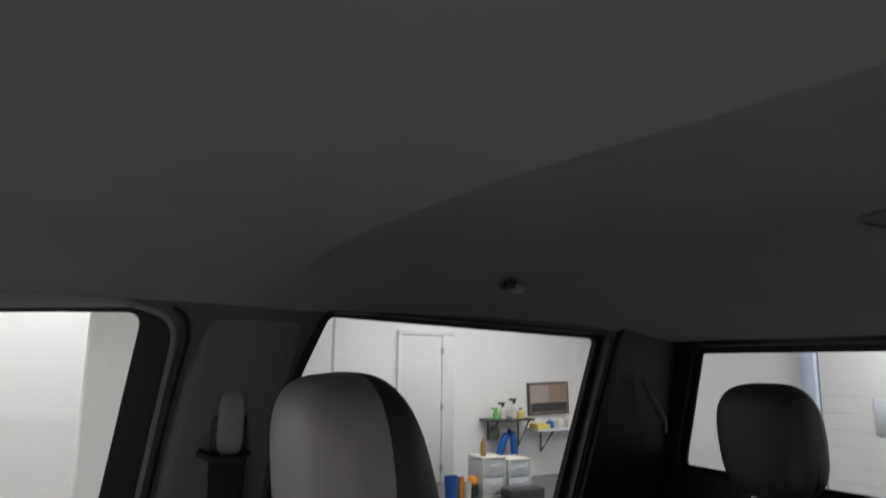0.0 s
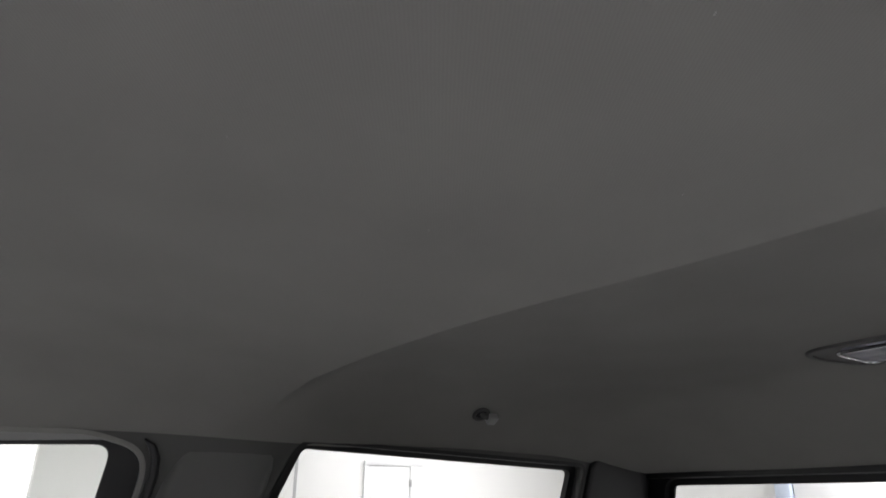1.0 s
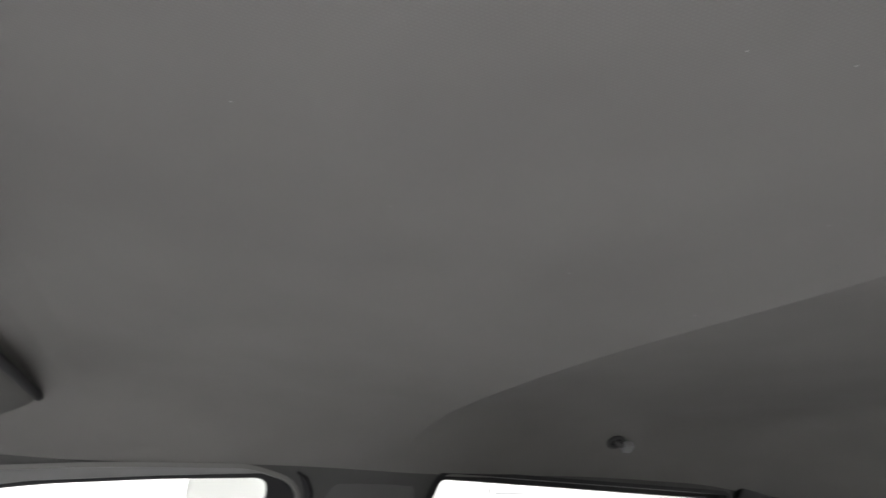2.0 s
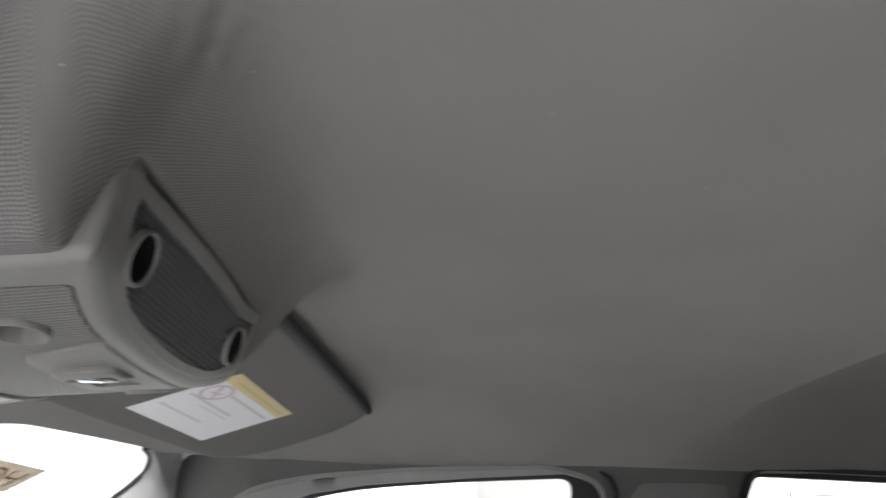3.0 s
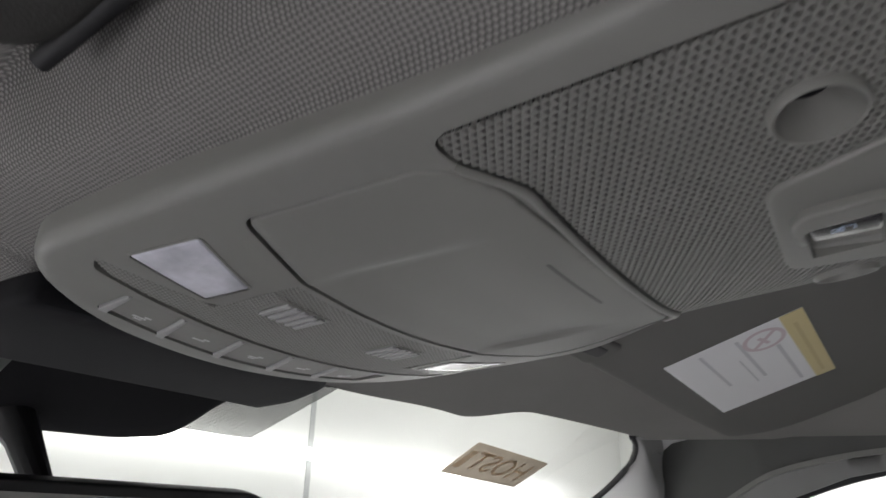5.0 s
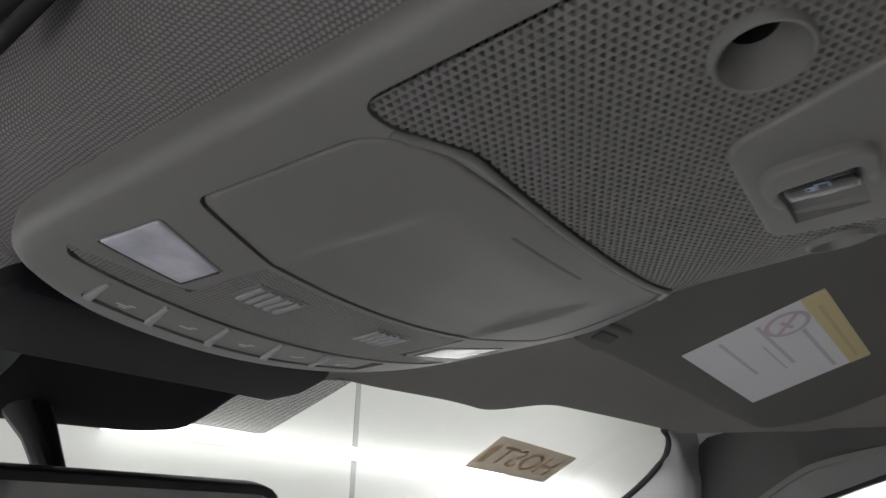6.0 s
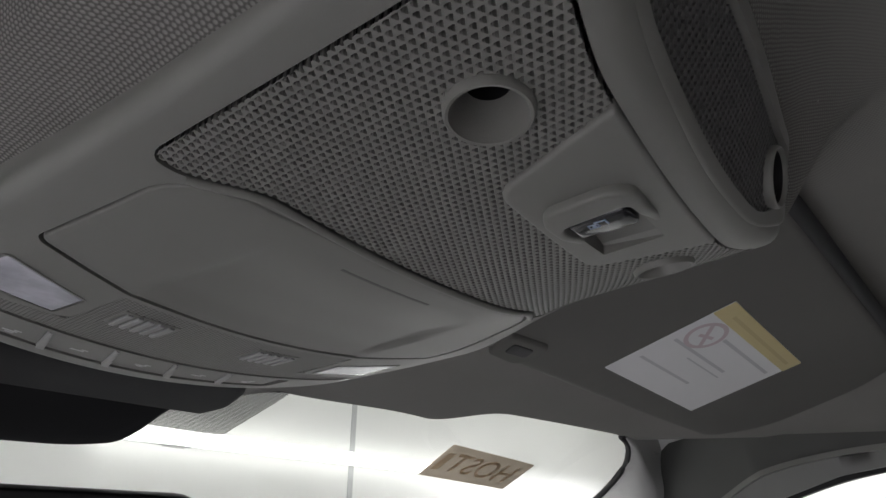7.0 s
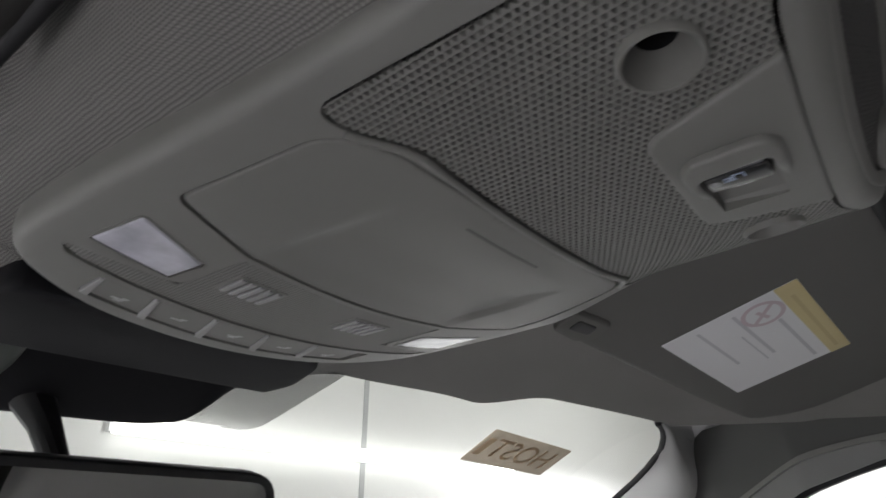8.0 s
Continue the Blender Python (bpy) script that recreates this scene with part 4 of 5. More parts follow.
sun_visor(-1, dx=0.003, dz=-0.002, label="grey vinyl sun visor darkened for its shade, folded up against the headliner")

# the warning label on the visor
label = thing("warning_label", "white warning label with a yellow heading on the sun visor", "label", at=(0.38, 0.02, 1.74))
label.matrix_basis = Matrix.Translation((0.38, 0.02, 1.74))


def lab(u, v, up):
    """u across from the inner side, v from the heading to the foot, both 0 to 1."""
    x, y = 0.2925 + 0.1765 * u, -0.0285 + 0.0995 * v
    return (x, y, visor_plane(x, y) - 0.0006 + up)


def lpart(name, u0, u1, v0, v1, up, mat, lbl=""):
    p = part(name, plate(round_loop([(u0, v0), (u1, v0), (u1, v1), (u0, v1)], 0.008 if u1 - u0 > 0.3 and v1 - v0 > 0.1 else 0.0, 3), (), 0.2, wall=0.0004 if u1 - u0 > 0.9 else 0.0, place=lambda u, v, q: lab(u, v, up + q), fine=0.1), mat, label, lbl)
    p.matrix_parent_inverse = label.matrix_basis.inverted()
    return p


lpart("sheet", 0, 1, 0, 1, 0.0, M_PAPER, "white printed paper")
lpart("heading", 0, 1, 0, 0.16, -0.0004, M_YELLOW, "yellow heading band")
lpart("heading_bar", 0.12, 0.92, 0.07, 0.10, -0.00055, M_HEADING)
for v, u0, u1, h in ((0.25, 0.30, 0.93, 0.03), (0.47, 0.06, 0.66, 0.028), (0.55, 0.30, 0.70, 0.014), (0.74, 0.06, 0.60, 0.026)):
    lpart("text_bar", u0, u1, v, v + h, -0.00015, M_INK)
ring = [(0.17 + 0.125 * math.cos(a), 0.32 + 0.155 * math.sin(a)) for a in np.linspace(0, 2 * math.pi, 33)[:-1]]
hole = [(0.17 + 0.098 * math.cos(a), 0.32 + 0.121 * math.sin(a)) for a in np.linspace(0, 2 * math.pi, 33)[:-1]]
for nm, bm in (("symbol_ring", plate(ring, [hole], 0.05, place=lambda u, v, q: lab(u, v, q - 0.0004), fine=0.05)),
               ("symbol_stroke", plate([(0.085, 0.225), (0.105, 0.205), (0.255, 0.415), (0.235, 0.435)], (), 0.05, place=lambda u, v, q: lab(u, v, q - 0.0005), fine=0.05)),
               ("symbol_stroke", plate([(0.12, 0.33), (0.22, 0.29), (0.23, 0.32), (0.13, 0.36)], (), 0.05, place=lambda u, v, q: lab(u, v, q - 0.0006), fine=0.05))):
    p = part(nm, bm, M_PINK, label, "faded red print" if nm == "symbol_ring" else "")
    p.matrix_parent_inverse = label.matrix_basis.inverted()

# ---- things on the windscreen ----
def on_glass(x, y, up):
    return (x, y, float(glass_z(x, y)) - 0.0005 - up)


sticker = thing("paper_tag", "tan paper tag with faded reversed writing on the windscreen", "tag", at=on_glass(0.51, 0.35, 0))
sticker.matrix_basis = Matrix.Translation(on_glass(0.51, 0.35, 0))
TAG = [(0.425, 0.3165), (0.590, 0.3165), (0.594, 0.369), (0.43, 0.372)]
p = part("paper", plate(round_loop(TAG, 0.002, 2), (), 0.02, wall=0.0006, place=on_glass, fine=0.01), M_TAN, sticker)
p.matrix_parent_inverse = sticker.matrix_basis.inverted()
curve = bpy.data.curves.new("writing", "FONT")
curve.body, curve.size, curve.align_x, curve.align_y, curve.extrude = "HOST", 0.046, "CENTER", "CENTER", 0.0002
tmp = new("writing_source", curve)
me = bpy.data.meshes.new_from_object(tmp.evaluated_get(bpy.context.evaluated_depsgraph_get()))
bpy.data.objects.remove(tmp)
bm = bmesh.new()
bm.from_mesh(me)
for vtx in bm.verts:
    a, b, c = vtx.co
    x, y = 0.515 - a * 1.05, 0.344 - b * 0.95
    vtx.co = Vector(on_glass(x, y, 0.0008 + c))
p = part("writing", bm, M_TAN_INK, sticker, "faded reversed letters")
p.matrix_parent_inverse = sticker.matrix_basis.inverted()
p = part("writing_bar", plate([(0.434, 0.329), (0.446, 0.329), (0.446, 0.359), (0.434, 0.359)], (), 0.02, place=lambda x, y, up: on_glass(x, y, 0.0008 + up)), M_TAN_INK, sticker)
p.matrix_parent_inverse = sticker.matrix_basis.inverted()

frit = thing("windscreen_frit", "grey lined ceramic band on the windscreen behind the mirror", "frit band")
tagged(frit, kind="structure")
FRIT = round_loop([(0.085, 0.300), (0.186, 0.300), (0.182, 0.315), (0.172, 0.349), (0.163, 0.378), (0.150, 0.386), (0.085, 0.384)], [0.002, 0.004, 0.02, 0.02, 0.008, 0.01, 0.004])
for k in range(62):
    y0 = 0.296 + k * 0.0015
    xs = [x for x in np.linspace(0.06, 0.2, 141) if inside(FRIT, x, y0 + 0.0008)]
    if len(xs) > 4:
        w = 0.00105 - 0.0005 * (k / 62) ** 5
        part("frit_line", plate([(xs[0], y0), (xs[-1], y0), (xs[-1], y0 + w), (xs[0], y0 + w)], (), 0.02, place=lambda x, y, up: on_glass(x, y, 0.0006 + up), fine=0.02), M_FRIT, frit)

cover = thing("sensor_cover", "black plastic sensor cover on the windscreen behind the mirror", "sensor cover", at=on_glass(0.04, 0.34, 0.02))
cover.matrix_basis = Matrix.Translation(on_glass(0.04, 0.34, 0.02))
COVER = round_loop([(-0.085, 0.262), (0.145, 0.262), (0.141, 0.310), (0.108, 0.316), (0.099, 0.332), (0.096, 0.352), (0.088, 0.374), (0.055, 0.384), (-0.07, 0.389)], [0.004, 0.004, 0.003, 0.006, 0.008, 0.02, 0.012, 0.03, 0.02])
p = part("shell", plate(COVER, (), 0.012, edge=0.006, wall=0.006, place=lambda x, y, up: (x, y, float(glass_z(x, y)) - 0.012 + up), fine=0.006), M_SHELL, cover)
p.matrix_parent_inverse = cover.matrix_basis.inverted()
UPPER = round_loop([(-0.100, 0.190), (0.058, 0.190), (0.082, 0.210), (0.104, 0.262), (0.108, 0.300), (-0.090, 0.300), (-0.104, 0.250)], [0.01, 0.01, 0.01, 0.01, 0.004, 0.01, 0.03])
p = part("upper_shell", plate(UPPER, (), 0.012, edge=0.004, wall=0.008, place=lambda x, y, up: (x, y, min(float(lining_z(np.float64(x), np.float64(min(y, 0.285)))), float(glass_z(x, y))) - 0.0115 + up), fine=0.006), M_SHELL, cover)
p.matrix_parent_inverse = cover.matrix_basis.inverted()
cap = part("end_cap", pillow(0.045, 0.05, 0.016, 2.6, 20, Matrix.Translation((-0.093, 0.322, float(glass_z(0.09, 0.322)) - 0.012)) @ Euler((math.atan(-0.5), 0, 0)).to_matrix().to_4x4()), material("grey_green_plastic", (0.11, 0.125, 0.115), 0.4, bump=("grain", 0.001, 0.1)), cover, "grey-green rounded end cap")
cap.matrix_parent_inverse = cover.matrix_basis.inverted()

mirror = thing("rear_view_mirror", "black-framed rear-view mirror on a stem from the windscreen", "mirror", at=(0.0, 0.36, 1.68))
mirror.matrix_basis = Matrix.Translation((0.0, 0.36, 1.68))
inv = mirror.matrix_basis.inverted()
tilt = Matrix.Translation((-0.008, 0.305, 1.6045)) @ Euler((radians(13), 0, radians(-3))).to_matrix().to_4x4()
MIR = round_loop([(-0.125, -0.036), (0.125, -0.036), (0.128, 0.034), (-0.128, 0.034)], 0.024)
p = part("back_shell", plate(MIR, (), 0.01, edge=0.012, wall=0.012, place=lambda x, z, up: tuple(tilt @ Vector((x, 0.02 - up, z))), fine=0.005), M_BLACK, mirror)
p.matrix_parent_inverse = inv
p = part("bezel", plate(MIR, [inset(MIR, 0.006)], 0.008, edge=0.002, wall=0.004, hole_wall=0.002, place=lambda x, z, up: tuple(tilt @ Vector((x, -0.006 + up, z))), fine=0.004), M_BLACK, mirror)
p.matrix_parent_inverse = inv
p = part("mirror_glass", plate(inset(MIR, 0.005), (), 0.03, place=lambda x, z, up: tuple(tilt @ Vector((x, -0.0048 + up, z))), fine=0.01), M_MIRROR, mirror, "mirror glass")
p.matrix_parent_inverse = inv
p = part("stem", tube([(-0.008, 0.32, 1.61), (-0.006, 0.345, 1.635), (-0.012, 0.365, 1.662), (-0.02, 0.375, float(glass_z(0.02, 0.375)) - 0.006)], [0.010, 0.008, 0.010, 0.014], 14), M_BLACK, mirror)
p.matrix_parent_inverse = inv

# ---- coat hook, rear dome lamp, seat belts ----
hook = thing("coat_hook", "small light grey plastic coat hook on the headliner edge", "coat hook", at=(0.60, -0.87, 1.765))
hook.matrix_basis = Matrix.Translation((0.60, -0.87, 1.765))
hz = float(lining_z(np.float64(0.60), np.float64(-0.87)))
seatm = Matrix.Translation((0.596, -0.868, hz)) @ Euler((0, radians(32), 0)).to_matrix().to_4x4()
ring = [seatm @ Vector((0.0115 * math.cos(a), 0.0115 * math.sin(a), -0.003)) for a in np.linspace(0, 2 * math.pi, 25)]
# The flat near-black disc within the collar stands in for a shaded recess.
for nm, bm, mt in (("collar", tube(ring, 0.0028, 8), M_PILLAR), ("well", lathe([(0.0115, -0.002), (0.0, -0.0015)], 20, seatm), M_VOID),
                   ("stem", tube([seatm @ Vector(q) for q in ((0, 0, -0.001), (0, -0.006, -0.006), (0, -0.014, -0.008))], [0.004, 0.0045, 0.005], 8), M_PILLAR), ("button", box(-0.0085, 0.0085, -0.0245, -0.0095, -0.016, -0.005, 0.0025, m=seatm), M_SLOT)):
    p = part(nm, bm, mt, hook)
    p.matrix_parent_inverse = hook.matrix_basis.inverted()

dome = thing("dome_lamp", "oval grey rear dome lamp with a clear lens", "dome lamp", at=(0.06, -1.05, 1.79))
dz = float(lining_z(np.float64(0.06), np.float64(-1.045)))
dome.matrix_basis = Matrix.Translation((0.06, -1.045, dz))
DOME = round_loop([(-0.05, -1.10), (0.165, -1.10), (0.165, -0.99), (-0.05, -0.99)], 0.05, 10)
def on_dome(dz):
    return lambda x, y, up: (x, y, float(lining_z(np.float64(x), np.float64(y))) + dz + up)


for nm, bm, mt, lb in (("surround", plate(DOME, [inset(DOME, 0.007)], 0.012, edge=0.0022, wall=0.004, hole_wall=0.003, place=on_dome(-0.0030), fine=0.006), M_GRILLE, "thin dark grey ring"),
                       ("dish", plate(inset(DOME, 0.006), (), 0.012, place=on_dome(-0.0006), fine=0.008), M_GRILLE, ""),
                       ("lens", plate(round_loop([(0.045, -1.078), (0.125, -1.078), (0.125, -1.012), (0.045, -1.012)], 0.014), (), 0.01, edge=0.003, wall=0.003, place=on_dome(-0.0060), fine=0.005), M_LENS, "clear ribbed lens"),
                       ("lens_rim", tube([on_dome(-0.0050)(x, y, 0.0) for x, y in round_loop([(0.043, -1.080), (0.127, -1.080), (0.127, -1.010), (0.043, -1.010), (0.043, -1.079)], 0.012)], 0.0018, 8), M_CHROME, "bright rim")):
    p = part(nm, bm, mt, dome, lb)
    p.matrix_parent_inverse = dome.matrix_basis.inverted()


def belt(y, z, s=1):
    ob = thing("seat_belt", "black seat belt with a height-adjusting cover on the door pillar", "seat belt", at=(s * side_x(z), y, z))
    ob.matrix_basis = Matrix.Translation((s * side_x(z), y, z))
    x = side_x(z) - 0.016
    for nm, bm, mt in (("slide_cover", pillow(0.012, 0.0165, 0.043, 4.0, 16, Matrix.Translation((s * (x - 0.008), y, z))), M_FRAME),
                       ("track", box(s * x - 0.004, s * x + 0.004, y - 0.024, y + 0.024, z - 0.075, z + 0.06, 0.003), M_BLACK),
                       ("belt_guide", tube([(s * (x - 0.012), y + 0.040, z - 0.036), (s * (x - 0.020), y + 0.02, z - 0.046), (s * (x - 0.022), y - 0.015, z - 0.046), (s * (x - 0.012), y - 0.024, z - 0.040)], 0.0055, 10), M_BLACK),
                       ("webbing", box(s * (x + 0.04) - 0.0012, s * (x + 0.04) + 0.0012, y - 0.022, y + 0.024, z - 0.50, z - 0.045, 0.0006, m=Matrix.Translation((-s * 0.05, 0, 0))), M_RUBBER)):
        p = part(nm, bm, mt, ob)
        p.matrix_parent_inverse = ob.matrix_basis.inverted()
    return ob


belt(-0.497, 1.562)
strap = part("rear_belt_strap", tube([(0.690, -1.225, 1.62), (0.682, -1.24, 1.585), (0.678, -1.26, 1.545), (0.690, -1.275, 1.525)], [0.005, 0.007, 0.007, 0.005], 8), M_PILLAR)
tagged(strap, "black rear belt guide strap on the rear pillar", "strap")


# ---- seats ----
def seat(name, x, y, w, top, head_w, head_h, head_z, lbl, lean=0.0, head_mat=None, head_d=0.052, wedge=0.0):
    ob = thing(name, lbl, "seat", at=(x, y, 0.56))
    ob.matrix_basis = Matrix.Translation((x, y, 0.56))
    inv = ob.matrix_basis.inverted()

    def sp(nm, bm, mt, lb="", parent=None):
        p = part(nm, bm, mt, parent or ob, lb)
        if parent is None:
            p.matrix_parent_inverse = inv
        return p

    sp("base", box(x - w * 0.45, x + w * 0.45, y + 0.02, y + 0.46, 0.555, 0.82, 0.03), M_BLACK)
    sp("cushion", pillow(w / 2, 0.27, 0.09, 4.0, 18, Matrix.Translation((x, y + 0.25, 0.89))), head_mat or M_LEATHER_DARK)
    h = (top - 0.86) / 2
    sp("backrest", pillow(w / 2, 0.075, h, 4.5, 24, Matrix.Translation((x, y, 0.86 + h)) @ Euler((radians(lean), 0, 0)).to_matrix().to_4x4()), head_mat or M_LEATHER_DARK)
    for hx, hy, d in head_w:
        tiltm = Matrix.Translation((hx, hy, head_z)) @ Euler((radians(-6), 0, 0)).to_matrix().to_4x4()

        def narrow(vtx, dd=d):
            k = vtx.co.z / head_h
            vtx.co.x *= 1.0 - 0.07 * max(0, k) ** 2 - 0.05 * max(0, -k)
            if vtx.co.y < 0:
                vtx.co.y *= 1.0 + wedge * (0.75 - k)

        shell, pad = pillow(d, head_d, head_h, 3.4, 30, None, narrow), pillow(d, head_d, head_h, 3.4, 30, None, narrow)
        cut = -0.22 * head_d if wedge else 0.12 * head_d
        bmesh.ops.bisect_plane(shell, geom=shell.verts[:] + shell.edges[:] + shell.faces[:], plane_co=(0, cut, 0), plane_no=(0, 1, 0), clear_outer=True)
        bmesh.ops.bisect_plane(pad, geom=pad.verts[:] + pad.edges[:] + pad.faces[:], plane_co=(0, cut, 0), plane_no=(0, 1, 0), clear_inner=True)
        shell.transform(tiltm)
        pad.transform(tiltm)
        # Dark leather on the shell holds the shade on the front headrest's side.
        head = sp("headrest", shell, M_LEATHER_DARK, "padded headrest with sides coloured dark for their shade")
        sp("front_pad", pad, head_mat or M_LEATHER_DARK, "leather front pad", head)
        seam = [tiltm @ Vector((sx * d * 0.985 * (1.0 - 0.07 * max(0, sz) ** 2), cut, sz * head_h * 0.985)) for sx, sz in [(math.copysign(abs(math.cos(a)) ** 0.58, math.cos(a)), math.copysign(abs(math.sin(a)) ** 0.58, math.sin(a))) for a in np.linspace(0, 2 * math.pi, 61)]]
        sp("seam", tube([v * 1.0 for v in seam], 0.0016, 6), M_LEATHER_DARK, "", head)
        for px in (-0.45, 0.45):
            sp("post", tube([(hx + px * d, hy, top - 0.06), (hx + px * d, hy, head_z - head_h * 0.8)], 0.006, 10), M_CHROME, "chrome post", head)
    return ob


seat("front_seat", 0.40, -0.56, 0.48, 1.40, [(0.400, -0.548, 0.108)], 0.098, 1.535, "grey leather front seat with a padded headrest", head_mat=M_LEATHER, head_d=0.055, wedge=0.38)
seat("rear_bench_seat", 0.0, -1.245, 1.30, 1.455, [(0.450, -1.245, 0.077), (-0.450, -1.245, 0.077)], 0.085, 1.535, "dark leather rear bench seat with padded headrests", head_d=0.045)

# ---- the workshop round the truck ----
FAR_X = 14.0
floor = tagged(part("floor", box(ROOM_X0 - 0.2, FAR_X + 0.2, ROOM_Y0 - 0.2, ROOM_Y1 + 0.2, -0.1, 0.0), M_FLOOR), "smooth sealed concrete workshop floor", "floor", kind="structure")
ceiling = tagged(part("ceiling", box(ROOM_X0 - 0.2, FAR_X + 0.2, ROOM_Y0 - 0.2, ROOM_Y1 + 0.2, ROOM_H, ROOM_H + 0.1), M_WALL), "plain white workshop ceiling", "ceiling", kind="structure")
tagged(part("wall_west", box(ROOM_X0 - 0.15, ROOM_X0, ROOM_Y0 - 0.15, ROOM_Y1 + 0.15, 0, ROOM_H), M_WALL), "plain white workshop wall", "wall", kind="structure")
tagged(part("wall_north", box(ROOM_X0, FAR_X, ROOM_Y1, ROOM_Y1 + 0.15, 0, ROOM_H), M_WALL), "white panelled workshop wall with upright joints", "wall", kind="structure")
tagged(part("wall_east", box(ROOM_X1, ROOM_X1 + 0.15, ROOM_Y0 - 0.15, -0.25, 0, ROOM_H), M_WALL), "white workshop wall with a plain door", "wall", kind="structure")
tagged(part("wall_offset", box(6.0, FAR_X, -0.25, 1.9, 0, ROOM_H), M_WALL), "white boxed-out wall corner", "wall", kind="structure")
tagged(part("wall_south", box(ROOM_X0, ROOM_X1, ROOM_Y0 - 0.15, ROOM_Y0, 0, ROOM_H), M_WALL), "white workshop rear wall", "wall", kind="structure")

tagged(part("wall_far_east", box(FAR_X, FAR_X + 0.15, 1.9, ROOM_Y1 + 0.15, 0, ROOM_H), M_WALL), "plain white workshop end wall", "wall", kind="structure")
for x in (-3.7, 4.90):
    tagged(part("wall_joint", box(x - 0.035, x + 0.035, ROOM_Y1 - 0.006, ROOM_Y1 + 0.01, 0, ROOM_H), M_SEAM), "grey upright wall panel joint", "joint", kind="structure")
tagged(part("wall_joint_east", box(ROOM_X1 - 0.006, ROOM_X1 + 0.01, -3.18, -3.14, 0, ROOM_H), M_SEAM), "grey upright wall panel joint", "joint", kind="structure")

door = tagged(thing("side_door", "plain white hinged door in the workshop wall", "door", at=(ROOM_X1, -4.55, 0)), kind="structure")
door.matrix_basis = Matrix.Translation((ROOM_X1, -4.55, 0))
for nm, bm, mt in [("leaf", box(ROOM_X1 - 0.03, ROOM_X1 + 0.01, -4.80, -4.16, 0.01, 2.07, 0.004), M_DOOR), ("head_frame", box(ROOM_X1 - 0.05, ROOM_X1 + 0.01, -5.0, -4.10, 2.07, 2.13, 0.004), M_DOOR),
                   ("jamb", box(ROOM_X1 - 0.05, ROOM_X1 + 0.01, -5.0, -4.80, 0, 2.07, 0.004), M_DOOR), ("jamb", box(ROOM_X1 - 0.05, ROOM_X1 + 0.01, -4.16, -4.10, 0, 2.07, 0.004), M_DOOR)] \
        + [("hinge", box(ROOM_X1 - 0.055, ROOM_X1 - 0.028, -4.825, -4.79, z - 0.05, z + 0.05, 0.004), M_STEEL) for z in (0.22, 1.05, 1.85)]:
    p = part(nm, bm, mt, door)
    p.matrix_parent_inverse = door.matrix_basis.inverted()

lamp_thing = thing("wall_linear_lamp", "long bright linear lamp along the workshop wall", "linear lamp", at=(4.8, ROOM_Y1, 2.35))
lamp_thing.matrix_basis = Matrix.Translation((4.8, ROOM_Y1, 2.35))
for nm, bm, mt in (("housing", box(2.15, 7.6, ROOM_Y1 - 0.06, ROOM_Y1 + 0.005, 2.30, 2.40, 0.008), M_DOOR), ("diffuser", tube([(2.18, ROOM_Y1 - 0.09, 2.35), (7.57, ROOM_Y1 - 0.09, 2.35)], 0.065, 14), M_BAR)):
    p = part(nm, bm, mt, lamp_thing)
    p.matrix_parent_inverse = lamp_thing.matrix_basis.inverted()

for lx, ly, power, beam, turn in LAMPS:
    # A fixture for each added lamp, also out of view.
    fx = thing("added_ceiling_lamp", "long white ceiling lamp with a bright diffuser, added out of view", "ceiling lamp", "ceiling lamps", at=(lx, ly, LAMP_Z))
    fx.matrix_basis = pose(lx, ly, LAMP_Z, 0, 0, turn)
    for nm, bm, mt in (("housing", box(-1.82, 1.82, -0.09, 0.09, -0.08, 0.0, 0.006), M_DOOR), ("diffuser", box(-1.79, 1.79, -0.075, 0.075, -0.10, -0.078, 0.004), M_LED), ("hanger", tube([(-1.4, 0, -0.005), (-1.4, 0, ROOM_H - LAMP_Z)], 0.006, 6), M_STEEL), ("hanger", tube([(1.4, 0, -0.005), (1.4, 0, ROOM_H - LAMP_Z)], 0.006, 6), M_STEEL)):
        part(nm, bm, mt, fx)

# sectional door in the rear wall
gate = tagged(thing("sectional_door", "white sectional workshop door with level panel joints", "workshop door", at=(2.0, ROOM_Y0, 0)), kind="structure")
gate.matrix_basis = Matrix.Translation((2.0, ROOM_Y0, 0))
ginv = gate.matrix_basis.inverted()
for k in range(14):
    p = part("panel", box(-0.8, 4.72, ROOM_Y0 + 0.005, ROOM_Y0 + 0.05, 0.02 + k * 0.19, 0.2075 + k * 0.19), M_DOOR, gate)
    p.matrix_parent_inverse = ginv
p = part("track", box(4.74, 4.93, ROOM_Y0 + 0.0, ROOM_Y0 + 0.10, 0, 2.75, 0.006), M_TRACK, gate, "blue-grey door track")
p.matrix_parent_inverse = ginv
p = part("vision_panel", box(3.2, 4.12, ROOM_Y0 + 0.046, ROOM_Y0 + 0.062, 0.96, 1.34, 0.006), M_CLEARBOX, gate)
p.matrix_parent_inverse = ginv

# shelf with bottles, a picture, a hanging hose and drawers
shelf = thing("wall_shelf", "dark steel shelf on two brackets on the white wall", "shelf", at=(ROOM_X1, -6.4, 0.9))
shelf.matrix_basis = Matrix.Translation((ROOM_X1, -6.4, 0.9))
sinv = shelf.matrix_basis.inverted()
M_DARKSTEEL = material("dark_steel", (0.05, 0.05, 0.055), 0.5, bump=("grain", 0.01, 0.1))
